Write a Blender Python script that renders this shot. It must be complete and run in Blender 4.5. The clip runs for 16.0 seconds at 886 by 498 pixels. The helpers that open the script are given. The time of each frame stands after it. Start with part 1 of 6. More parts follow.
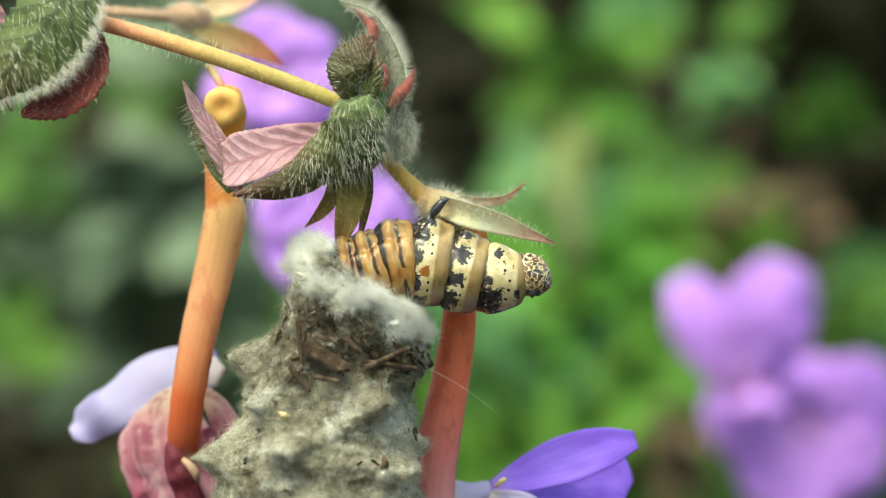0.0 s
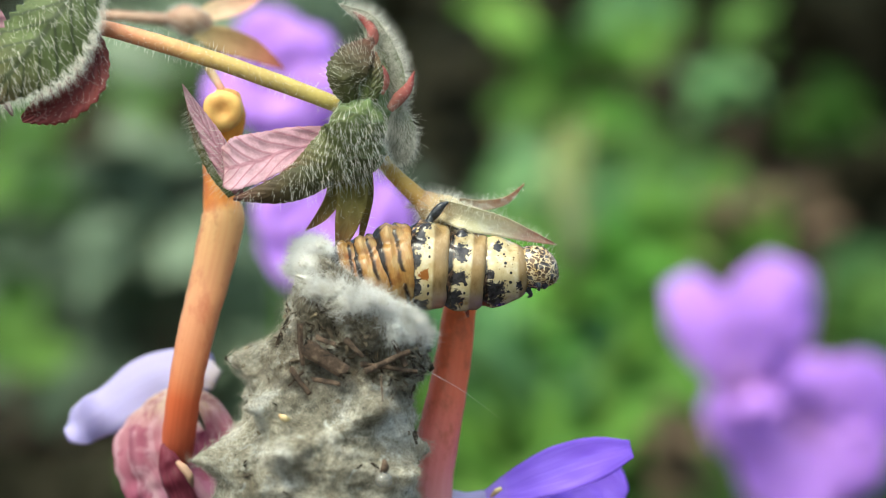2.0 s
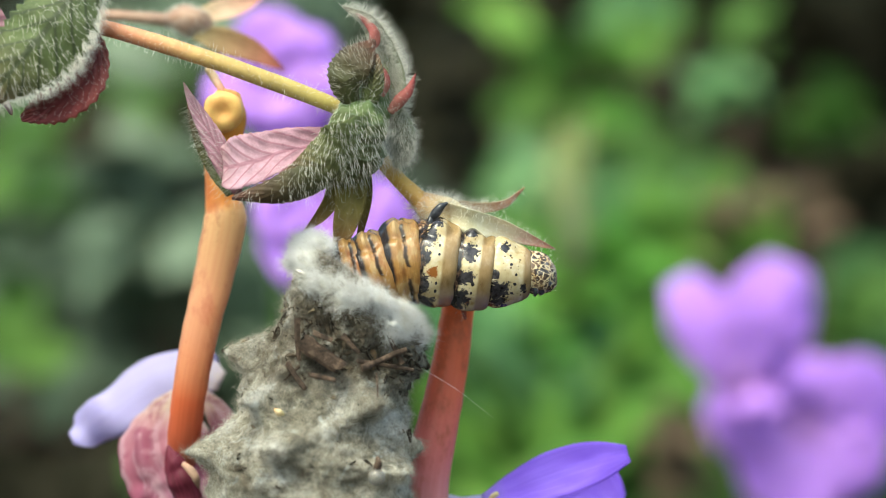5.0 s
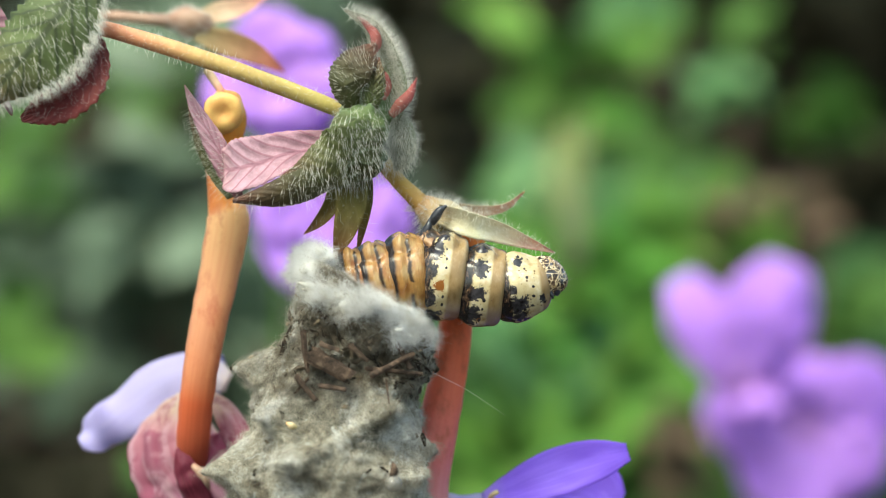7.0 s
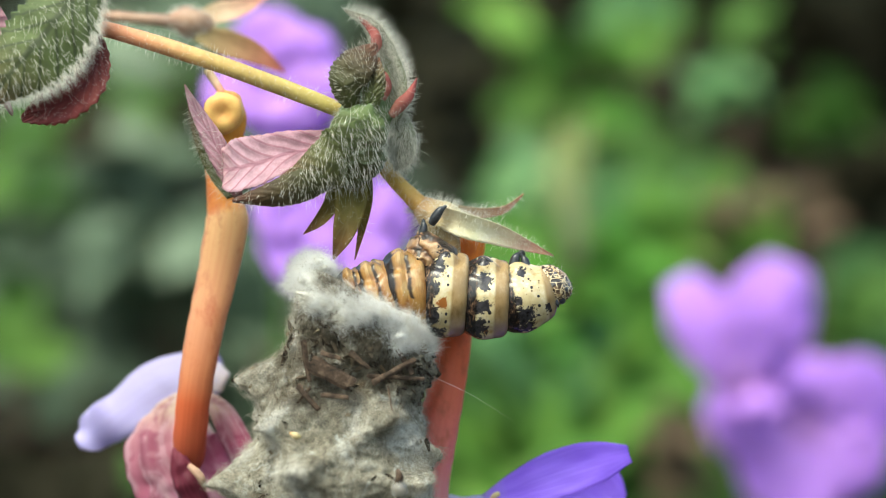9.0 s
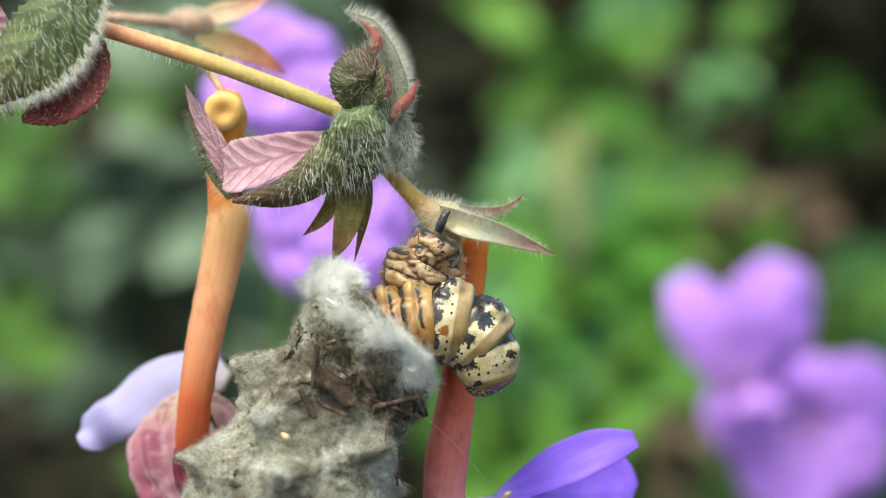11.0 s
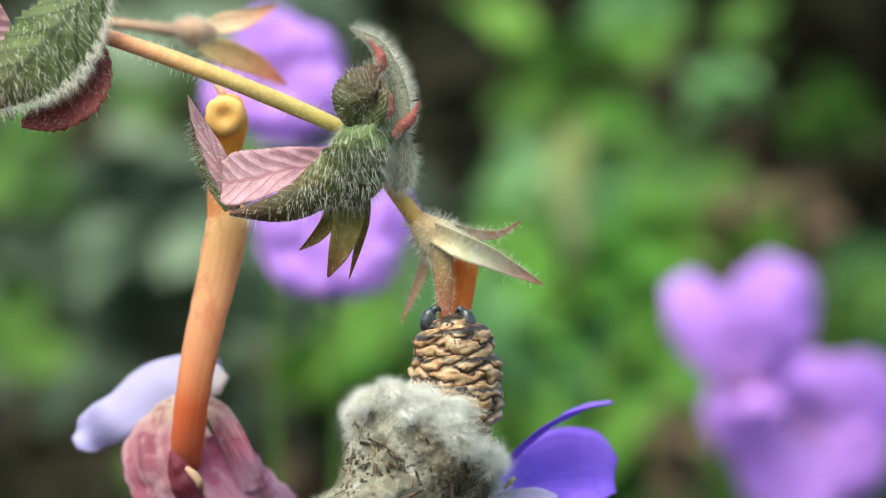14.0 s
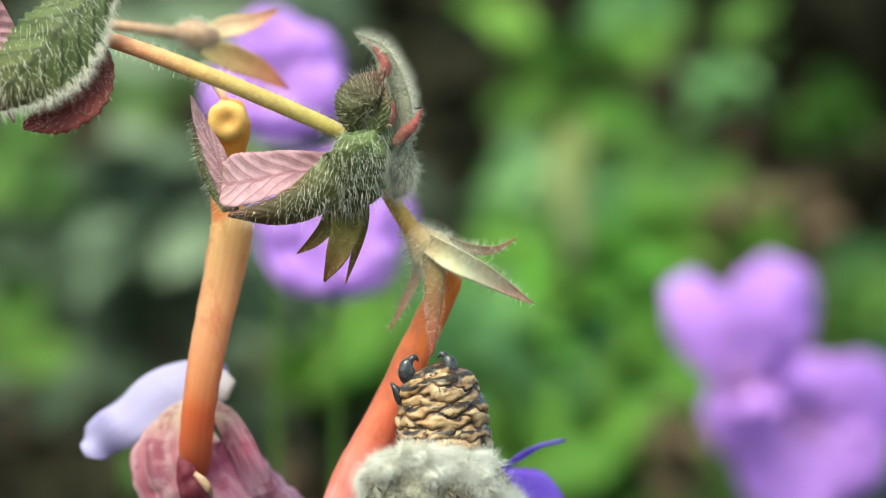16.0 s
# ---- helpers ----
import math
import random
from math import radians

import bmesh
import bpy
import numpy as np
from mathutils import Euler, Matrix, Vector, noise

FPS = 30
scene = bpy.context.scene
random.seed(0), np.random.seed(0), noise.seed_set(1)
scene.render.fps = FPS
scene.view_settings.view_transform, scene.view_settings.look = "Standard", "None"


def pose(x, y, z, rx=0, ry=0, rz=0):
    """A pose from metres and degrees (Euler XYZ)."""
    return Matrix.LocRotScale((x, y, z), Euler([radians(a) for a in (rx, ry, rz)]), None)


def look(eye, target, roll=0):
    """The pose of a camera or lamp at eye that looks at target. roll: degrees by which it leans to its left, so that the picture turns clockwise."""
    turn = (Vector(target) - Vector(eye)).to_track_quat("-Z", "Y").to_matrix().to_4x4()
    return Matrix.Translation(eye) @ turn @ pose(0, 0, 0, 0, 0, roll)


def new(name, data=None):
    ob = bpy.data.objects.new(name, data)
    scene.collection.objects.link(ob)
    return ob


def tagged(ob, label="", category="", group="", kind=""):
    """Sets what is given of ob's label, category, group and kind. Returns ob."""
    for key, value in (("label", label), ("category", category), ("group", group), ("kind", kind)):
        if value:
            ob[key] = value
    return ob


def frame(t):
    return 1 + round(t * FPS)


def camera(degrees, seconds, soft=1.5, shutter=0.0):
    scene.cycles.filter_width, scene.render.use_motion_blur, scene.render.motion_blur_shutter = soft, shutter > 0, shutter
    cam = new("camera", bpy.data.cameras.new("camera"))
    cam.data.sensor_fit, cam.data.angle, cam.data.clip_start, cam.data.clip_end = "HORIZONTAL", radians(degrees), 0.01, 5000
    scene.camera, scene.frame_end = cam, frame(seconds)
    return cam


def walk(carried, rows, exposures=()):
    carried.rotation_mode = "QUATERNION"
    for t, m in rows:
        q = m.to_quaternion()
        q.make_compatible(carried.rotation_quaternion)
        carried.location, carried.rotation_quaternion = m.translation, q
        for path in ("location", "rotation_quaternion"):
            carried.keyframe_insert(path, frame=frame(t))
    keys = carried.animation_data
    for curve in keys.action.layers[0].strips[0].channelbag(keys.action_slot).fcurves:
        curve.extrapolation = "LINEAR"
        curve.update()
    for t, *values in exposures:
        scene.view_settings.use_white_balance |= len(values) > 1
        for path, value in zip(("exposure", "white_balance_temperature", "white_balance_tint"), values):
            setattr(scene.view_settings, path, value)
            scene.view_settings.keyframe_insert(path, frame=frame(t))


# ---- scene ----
# ---- camera: a still macro lens, 28 cm from the subject ----
MM = 0.001
BASE = Vector((0.0, 0.0, 0.45))          # the subject's middle; all millimetres below count from it
cam = camera(20.0, 16.0, soft=0.6)
EYE = BASE + Vector((0, -0.2836, 0))
walk(cam, [(0, look(EYE, BASE)), (16, look(EYE, BASE))], exposures=[(0, 1.45, 7600, -17), (0.5, 1.45, 7250, -12), (1.4, 1.45, 6750, -7.5), (12.5, 1.45, 6750, -7.5), (14.5, 1.47, 6900, -9.5), (16, 1.5, 7150, -14)])
cam.data.dof.use_dof = True
cam.data.dof.focus_distance = 0.2815
cam.data.dof.aperture_fstop = 11.5

# ---- light: bright overcast day, soft light from above ----
world = bpy.data.worlds.new("world")
scene.world = world
world.use_nodes = True
wn = world.node_tree.nodes
sky = wn.new("ShaderNodeTexSky")
sky.sky_type = "NISHITA"
sky.sun_disc = False
sky.sun_elevation, sky.sun_rotation = radians(58), radians(215)
sky.air_density, sky.dust_density = 1.0, 4.0
wn["Background"].inputs["Strength"].default_value = 0.14
world.node_tree.links.new(sky.outputs[0], wn["Background"].inputs["Color"])
sun_data = bpy.data.lights.new("sun", "SUN")
sun_data.energy, sun_data.angle, sun_data.color = 1.2, radians(28), (1.0, 0.96, 0.9)
sun = new("sun", sun_data)
sun.matrix_world = look((-1.2, -1.7, 3.6), (0, 0, 0.4))


# ---- materials ----
class Nodes:
    """Short hand for one material's node tree."""

    def __init__(self, name, rough=0.6, spec=0.4):
        self.mat = bpy.data.materials.new(name)
        self.mat.use_nodes = True
        self.t = self.mat.node_tree
        self.bsdf = self.t.nodes["Principled BSDF"]
        self.bsdf.inputs["Roughness"].default_value = rough
        self.bsdf.inputs["Specular IOR Level"].default_value = spec
        self.co = self.t.nodes.new("ShaderNodeTexCoord")

    def link(self, a, b):
        self.t.links.new(a, b)

    def put(self, value, socket):
        if hasattr(value, "links"):
            self.link(value, socket)
        else:
            socket.default_value = value

    def coord(self, stretch=(1, 1, 1)):
        m = self.t.nodes.new("ShaderNodeMapping")
        m.inputs["Scale"].default_value = stretch
        self.link(self.co.outputs["Object"], m.inputs["Vector"])
        return m.outputs[0]

    def noise(self, mm, detail=4, rough=0.6, stretch=(1, 1, 1), distort=0.0):
        n = self.t.nodes.new("ShaderNodeTexNoise")
        n.inputs["Scale"].default_value = 1000 / mm
        n.inputs["Detail"].default_value, n.inputs["Roughness"].default_value = detail, rough
        n.inputs["Distortion"].default_value = distort
        self.link(self.coord(stretch), n.inputs["Vector"])
        return n.outputs["Fac"]

    def cells(self, mm, stretch=(1, 1, 1), edge=False, warp=0.0):
        n = self.t.nodes.new("ShaderNodeTexVoronoi")
        n.feature = "DISTANCE_TO_EDGE" if edge else "F1"
        n.inputs["Scale"].default_value = 1000 / mm
        v = self.coord(stretch)
        if warp:
            w = self.t.nodes.new("ShaderNodeTexNoise")
            w.inputs["Scale"].default_value = 1000 / mm * 0.8
            self.link(v, w.inputs["Vector"])
            a = self.t.nodes.new("ShaderNodeVectorMath")
            a.operation = "MULTIPLY_ADD"
            self.link(w.outputs["Color"], a.inputs[0])
            a.inputs[1].default_value = (warp * MM,) * 3
            self.link(v, a.inputs[2])
            v = a.outputs[0]
        self.link(v, n.inputs["Vector"])
        return n.outputs["Distance"]

    def ramp(self, fac, stops, smooth=True):
        r = self.t.nodes.new("ShaderNodeValToRGB")
        r.color_ramp.interpolation = "EASE" if smooth else "LINEAR"
        while len(r.color_ramp.elements) < len(stops):
            r.color_ramp.elements.new(0.5)
        for e, (p, c) in zip(r.color_ramp.elements, stops):
            e.position = p
            e.color = (*c, 1) if isinstance(c, tuple) else (c, c, c, 1)
        self.put(fac, r.inputs[0])
        return r.outputs[0]

    def mix(self, fac, a, b, how="MIX"):
        m = self.t.nodes.new("ShaderNodeMix")
        m.data_type, m.blend_type = "RGBA", how
        self.put(fac, m.inputs[0])
        for v, s in ((a, m.inputs[6]), (b, m.inputs[7])):
            self.put((*v, 1) if isinstance(v, tuple) else v, s)
        return m.outputs[2]

    def math(self, op, a, b=0.0, clamp=False):
        m = self.t.nodes.new("ShaderNodeMath")
        m.operation, m.use_clamp = op, clamp
        self.put(a, m.inputs[0])
        self.put(b, m.inputs[1])
        return m.outputs[0]

    def axis(self, index, low, high):
        """0 to 1 along one of the object's axes, between two places in millimetres."""
        s = self.t.nodes.new("ShaderNodeSeparateXYZ")
        self.link(self.co.outputs["Object"], s.inputs[0])
        r = self.t.nodes.new("ShaderNodeMapRange")
        r.inputs["From Min"].default_value, r.inputs["From Max"].default_value = low * MM, high * MM
        self.link(s.outputs[index], r.inputs[0])
        return r.outputs[0]

    def along(self, index=0):
        """The place along (0) or across (1) a blade or tube, 0 to 1."""
        s = self.t.nodes.new("ShaderNodeSeparateXYZ")
        self.link(self.co.outputs["UV"], s.inputs[0])
        return s.outputs[index]

    def island(self):
        return self.t.nodes.new("ShaderNodeNewGeometry").outputs["Random Per Island"]

    def bump(self, height, mm, strength=0.6):
        b = self.t.nodes.new("ShaderNodeBump")
        b.inputs["Strength"].default_value = strength
        b.inputs["Distance"].default_value = mm * MM
        self.put(height, b.inputs["Height"])
        self.link(b.outputs[0], self.bsdf.inputs["Normal"])

    def done(self, color, translucent=0.0, rough=None):
        self.put((*color, 1) if isinstance(color, tuple) else color, self.bsdf.inputs["Base Color"])
        if rough is not None:
            self.put(rough, self.bsdf.inputs["Roughness"])
        if translucent:
            tr = self.t.nodes.new("ShaderNodeBsdfTranslucent")
            self.put((*color, 1) if isinstance(color, tuple) else color, tr.inputs[0])
            mx = self.t.nodes.new("ShaderNodeMixShader")
            mx.inputs[0].default_value = translucent
            self.link(self.bsdf.outputs[0], mx.inputs[1])
            self.link(tr.outputs[0], mx.inputs[2])
            out = self.t.nodes["Material Output"]
            self.link(mx.outputs[0], out.inputs[0])
        return self.mat


def wool_material():
    n = Nodes("silk_wool", 0.9, 0.2)
    c = n.ramp(n.noise(1.6, 5, 0.65), [(0.3, (0.46, 0.435, 0.36)), (0.46, (0.68, 0.66, 0.60)), (0.62, (0.80, 0.79, 0.76))])
    n.bump(n.noise(0.25, 6, 0.7, distort=1.5), 0.25, 0.9)
    return n.done(c, 0.15)


def fibre_material():
    n = Nodes("silk_fibre", 0.6, 0.3)
    c = n.ramp(n.noise(3.0, 3), [(0.33, (0.82, 0.80, 0.73)), (0.48, (0.96, 0.955, 0.94))])
    c = n.mix(n.ramp(n.noise(4.5, 4, 0.65), [(0.54, 0.0), (0.68, 0.35)]), c, (0.58, 0.53, 0.42))
    return n.done(c, 0.5)


def felt_colour(n, lift):
    """Grey-green felt with pale blue-grey and dark olive patches, and grime and hollow shade painted in the neck."""
    c = n.ramp(n.noise(5.0, 5, 0.62, distort=0.8), [(0.28, (0.18 * lift, 0.155 * lift, 0.115 * lift)), (0.42, (0.29 * lift, 0.265 * lift, 0.21 * lift)), (0.54, (0.39 * lift, 0.365 * lift, 0.305 * lift)), (0.66, (0.52 * lift, 0.505 * lift, 0.46 * lift))])
    c = n.mix(n.ramp(n.noise(2.6, 5, 0.7, distort=1.2), [(0.55, 0.0), (0.70, 0.75)]), c, (0.58 * lift, 0.60 * lift, 0.58 * lift))
    c = n.mix(n.ramp(n.noise(3.4, 6, 0.7, stretch=(1.1, 1.1, 0.9), distort=1.0), [(0.53, 0.0), (0.68, 0.55)]), c, (0.14 * lift, 0.115 * lift, 0.08 * lift))
    # neck grime, with the shade of its hollows put into the colour
    grime_shade = n.math("MULTIPLY", n.ramp(n.noise(2.2, 6, 0.72), [(0.36, 0.0), (0.50, 1.0)]), n.math("MULTIPLY", n.axis(2, 4.0, 8.0), n.axis(1, 1.0, -5.0)))
    c = n.mix(n.math("MULTIPLY", grime_shade, 0.7), c, (0.07 * lift, 0.05 * lift, 0.03 * lift))
    clump = n.math("ADD", n.math("MULTIPLY", n.noise(0.38, 4, 0.7, distort=1.0), 0.55), n.math("MULTIPLY", n.noise(1.0, 4, 0.7, distort=1.5), 0.45))
    return n.mix(0.7, c, n.ramp(clump, [(0.36, 0.10), (0.47, 0.45), (0.54, 0.60), (0.66, 0.95)]), "OVERLAY")


def grey_fibre_material():
    n = Nodes("grey_fibre", 0.75, 0.25)
    c = felt_colour(n, 1.45)
    c = n.mix(0.6, c, n.ramp(n.island(), [(0.0, 0.15), (0.6, 0.5), (1.0, 0.88)], False), "OVERLAY")
    return n.done(c, 0.2)


def case_material():
    n = Nodes("felted_silk", 0.95, 0.1)
    fine = n.noise(0.45, 7, 0.8, stretch=(1, 1, 0.6), distort=2.0)
    c = n.mix(0.8, felt_colour(n, 0.95), n.ramp(fine, [(0.3, 0.22), (0.5, 0.56), (0.7, 0.95)]), "OVERLAY")
    n.bump(n.math("ADD", fine, n.noise(1.2, 6, 0.75, distort=1.0)), 0.4, 1.0)
    return n.done(c)


def twig_material():
    n = Nodes("dead_bark", 0.85, 0.2)
    c = n.ramp(n.noise(1.1, 6, 0.75), [(0.34, (0.016, 0.011, 0.008)), (0.48, (0.055, 0.036, 0.025)), (0.60, (0.12, 0.082, 0.058)), (0.74, (0.30, 0.25, 0.19))])
    c = n.mix(0.5, c, n.ramp(n.t.nodes.new("ShaderNodeObjectInfo").outputs["Random"], [(0.0, 0.22), (1.0, 0.75)], False), "OVERLAY")
    n.bump(n.noise(0.3, 6, 0.75), 0.15, 1.0)
    return n.done(c)


def crumb_material():
    n = Nodes("plant_crumbs", 0.9, 0.2)
    c = n.ramp(n.island(), [(0.0, (0.012, 0.009, 0.006)), (0.5, (0.05, 0.036, 0.024)), (0.85, (0.13, 0.10, 0.068)), (1.0, (0.32, 0.26, 0.17))], False)
    n.bump(n.noise(0.25, 4), 0.1, 0.8)
    return n.done(c)


def plate_material(radius, length, lip, blots, dots, rusts, gap, speckle=0.0):
    """A glossy cream plate with black blotches (place along, height, half sizes), dots, rust stains, and a smooth tan band at its front."""
    n = Nodes("cream_plate", 0.24, 0.5)
    x, z = n.axis(0, -length / 2, length / 2), n.axis(2, -radius, radius)
    c = n.ramp(n.noise(1.5, 5, 0.6), [(0.3, (0.34, 0.235, 0.10)), (0.46, (0.50, 0.40, 0.22)), (0.68, (0.64, 0.56, 0.39))])
    c = n.mix(n.ramp(n.noise(2.6, 3), [(0.55, 0.0), (0.72, 0.5)]), c, (0.44, 0.27, 0.11))
    ragged = n.math("MULTIPLY", n.math("SUBTRACT", n.noise(0.75, 6, 0.7, distort=1.2), 0.5), 3.2)
    even = n.math("MULTIPLY", n.math("SUBTRACT", n.noise(0.5, 2), 0.5), 0.9)

    def marks(spots, edge):
        mask = 0.0
        for cx, cz, rx, rz in spots:
            dx = n.math("DIVIDE", n.math("SUBTRACT", x, cx), rx)
            dz = n.math("DIVIDE", n.math("SUBTRACT", z, cz), rz)
            d = n.math("SQRT", n.math("ADD", n.math("MULTIPLY", dx, dx), n.math("MULTIPLY", dz, dz)))
            mask = n.math("MAXIMUM", n.ramp(n.math("ADD", d, edge), [(0.86, 1.0), (1.0, 0.0)]), mask)
        return mask

    if speckle:
        tiny = n.math("MULTIPLY", n.ramp(n.cells(0.55), [(0.17, 1.0), (0.25, 0.0)]), n.ramp(n.noise(2.4, 1), [(0.42, 0.0), (0.50, speckle)]))
        c = n.mix(tiny, c, (0.09, 0.045, 0.02))
    c = n.mix(marks(rusts, ragged), c, (0.24, 0.085, 0.02))
    band = n.ramp(x, [(lip - 0.02, 0.0), (lip + 0.05, 1.0)])
    tan = n.ramp(n.noise(2.6, 4, stretch=(2.0, 1, 1)), [(0.3, (0.19, 0.115, 0.045)), (0.5, (0.28, 0.185, 0.085)), (0.7, (0.37, 0.27, 0.15))])
    tan = n.mix(n.ramp(n.math("ADD", z, n.math("MULTIPLY", n.noise(2.0, 3), 0.25)), [(0.25, 0.6), (0.42, 0.0)]), tan, (0.36, 0.27, 0.22))
    c = n.mix(band, c, tan)
    ink = n.ramp(n.noise(0.7), [(0.3, (0.010, 0.009, 0.011)), (0.7, (0.05, 0.046, 0.052))])
    c = n.mix(n.math("MAXIMUM", marks(blots, ragged), marks(dots, even)), c, ink)
    back = n.ramp(n.noise(0.9, 4, stretch=(2, 1, 1)), [(0.50, (0.010, 0.008, 0.008)), (0.60, (0.05, 0.028, 0.018)), (0.72, (0.24, 0.15, 0.085))])
    c = n.mix(n.ramp(n.math("ADD", x, n.math("MULTIPLY", ragged, 0.05)), [(gap - 0.04, 1.0), (gap + 0.02, 0.0)]), c, back)
    n.bump(n.math("ADD", n.noise(1.2, 3), n.math("MULTIPLY", n.noise(0.3, 3, stretch=(2.2, 0.7, 0.7)), 0.5)), 0.07, 0.4)
    return n.done(c)


def abdomen_material(length, radius, burnt):
    """Glossy amber skin, finely wrinkled round the body, with soft black seams and burnt stains."""
    n = Nodes("amber_skin", 0.27, 0.5)
    x, z = n.axis(0, -length / 2, length / 2), n.axis(2, -radius, radius)
    c = n.ramp(n.noise(2.8, 4, 0.5), [(0.30, (0.19, 0.075, 0.018)), (0.43, (0.30, 0.155, 0.045)), (0.56, (0.38, 0.24, 0.095)), (0.72, (0.48, 0.35, 0.19))])
    c = n.mix(n.ramp(n.noise(2.0, 4, 0.6, stretch=(1, 0.6, 0.6)), [(0.46, 0.0), (0.62, burnt)]), c, (0.24, 0.075, 0.014))
    rill = n.noise(0.6, 4, 0.6, stretch=(3.4, 0.4, 0.4), distort=0.3)
    c = n.mix(0.22, c, n.ramp(rill, [(0.34, 0.2), (0.5, 0.5), (0.64, 0.72)]), "OVERLAY")
    wob = n.math("ADD", x, n.math("MULTIPLY", n.math("SUBTRACT", n.noise(2.6, 4, stretch=(0.5, 1, 1)), 0.5), 0.26))
    seam = n.ramp(wob, [(0.0, 1.0), (0.22, 1.0), (0.33, 0.0), (0.54, 0.0), (0.60, 0.95), (0.64, 0.95), (0.72, 0.0)])
    gate = n.math("MAXIMUM", n.ramp(n.noise(2.4, 3), [(0.40, 0.15), (0.54, 1.0)]), n.ramp(x, [(0.26, 1.0), (0.40, 0.0)]))
    c = n.mix(n.math("MULTIPLY", seam, gate), c, (0.014, 0.009, 0.008))
    n.bump(n.math("ADD", rill, n.noise(1.1, 4, stretch=(2.0, 1, 1))), 0.12, 0.6)
    return n.done(c)


def belly_material(spots):
    """Puffed tan skin with thin dark creases between the swellings, and brown shading painted in beside them."""
    n = Nodes("belly_skin", 0.36, 0.45)
    edge, own = n.along(0), n.along(1)
    c = n.ramp(n.noise(1.3, 5, 0.65), [(0.3, (0.19, 0.10, 0.045)), (0.48, (0.33, 0.215, 0.115)), (0.68, (0.50, 0.39, 0.255))])
    c = n.mix(n.ramp(own, [(0.0, 0.0), (1.0, 0.4)], False), c, (0.42, 0.22, 0.095))
    # brown crease shading put into the skin colour, fading out from each crease
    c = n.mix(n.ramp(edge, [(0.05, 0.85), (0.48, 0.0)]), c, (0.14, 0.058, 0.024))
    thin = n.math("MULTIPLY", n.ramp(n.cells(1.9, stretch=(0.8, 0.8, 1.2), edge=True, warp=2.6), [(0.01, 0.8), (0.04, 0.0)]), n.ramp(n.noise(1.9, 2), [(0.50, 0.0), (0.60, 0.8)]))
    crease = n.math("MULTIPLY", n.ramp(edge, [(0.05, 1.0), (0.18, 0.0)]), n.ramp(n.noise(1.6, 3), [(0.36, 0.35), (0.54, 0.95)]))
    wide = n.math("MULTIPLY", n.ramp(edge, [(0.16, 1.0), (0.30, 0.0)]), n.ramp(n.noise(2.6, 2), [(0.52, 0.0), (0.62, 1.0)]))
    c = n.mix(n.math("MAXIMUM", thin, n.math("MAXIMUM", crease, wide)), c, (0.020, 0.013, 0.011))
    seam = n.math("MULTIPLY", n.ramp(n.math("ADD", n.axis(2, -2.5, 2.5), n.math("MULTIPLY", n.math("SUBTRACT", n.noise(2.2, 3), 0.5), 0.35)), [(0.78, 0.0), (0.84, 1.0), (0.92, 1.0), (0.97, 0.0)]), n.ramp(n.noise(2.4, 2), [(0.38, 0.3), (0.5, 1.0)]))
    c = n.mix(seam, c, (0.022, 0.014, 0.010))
    spot = n.ramp(n.noise(1.2 if spots else 1.5, 3), [(0.60, 0.0), (0.63, 1.0)] if spots else [(0.66, 0.0), (0.68, 1.0)])
    c = n.mix(spot, c, (0.025, 0.020, 0.020))
    n.bump(n.math("ADD", n.noise(0.7, 4), n.math("MULTIPLY", thin, -0.6)), 0.16, 0.7)
    return n.done(c)


def head_material():
    n = Nodes("netted_head", 0.22, 0.55)
    edge = n.cells(0.6, stretch=(0.8, 1, 1), edge=True, warp=1.1)
    net = n.ramp(edge, [(0.04, 1.0), (0.11, 0.0)])
    c = n.ramp(n.noise(1.2, 3), [(0.38, (0.16, 0.10, 0.06)), (0.5, (0.03, 0.022, 0.018)), (0.62, (0.12, 0.11, 0.11))])
    c = n.mix(net, c, n.ramp(n.noise(0.8), [(0.35, (0.40, 0.26, 0.11)), (0.6, (0.60, 0.48, 0.30))]))
    n.bump(n.noise(0.3, 3), 0.05, 0.5)
    return n.done(c)


def claw_material():
    n = Nodes("black_horn", 0.30, 0.5)
    c = n.ramp(n.noise(0.7, 3), [(0.35, (0.010, 0.011, 0.014)), (0.52, (0.030, 0.032, 0.040)), (0.7, (0.085, 0.085, 0.10))])
    n.bump(n.noise(0.4, 3), 0.04, 0.4)
    return n.done(c)


def bead_material():
    n = Nodes("resin", 0.12, 0.5)
    n.bsdf.inputs["Transmission Weight"].default_value = 0.8
    n.bump(n.noise(0.6, 3), 0.05, 0.5)
    return n.done((0.62, 0.58, 0.52))


def hair_material():
    n = Nodes("pale_hair", 0.5, 0.4)
    return n.done((0.84, 0.82, 0.74), 0.3)


def stem_material(name, stops, rough=0.5):
    n = Nodes(name, rough, 0.35)
    c = n.ramp(n.along(0), stops, False)
    c = n.mix(0.35, c, n.ramp(n.noise(1.4, 5, 0.65), [(0.3, 0.30), (0.7, 0.72)]), "OVERLAY")
    c = n.mix(n.ramp(n.noise(0.8, 3), [(0.68, 0.0), (0.76, 0.5)]), c, (0.22, 0.07, 0.04))
    n.bump(n.noise(0.5, 4), 0.08, 0.5)
    return n.done(c, 0.12)


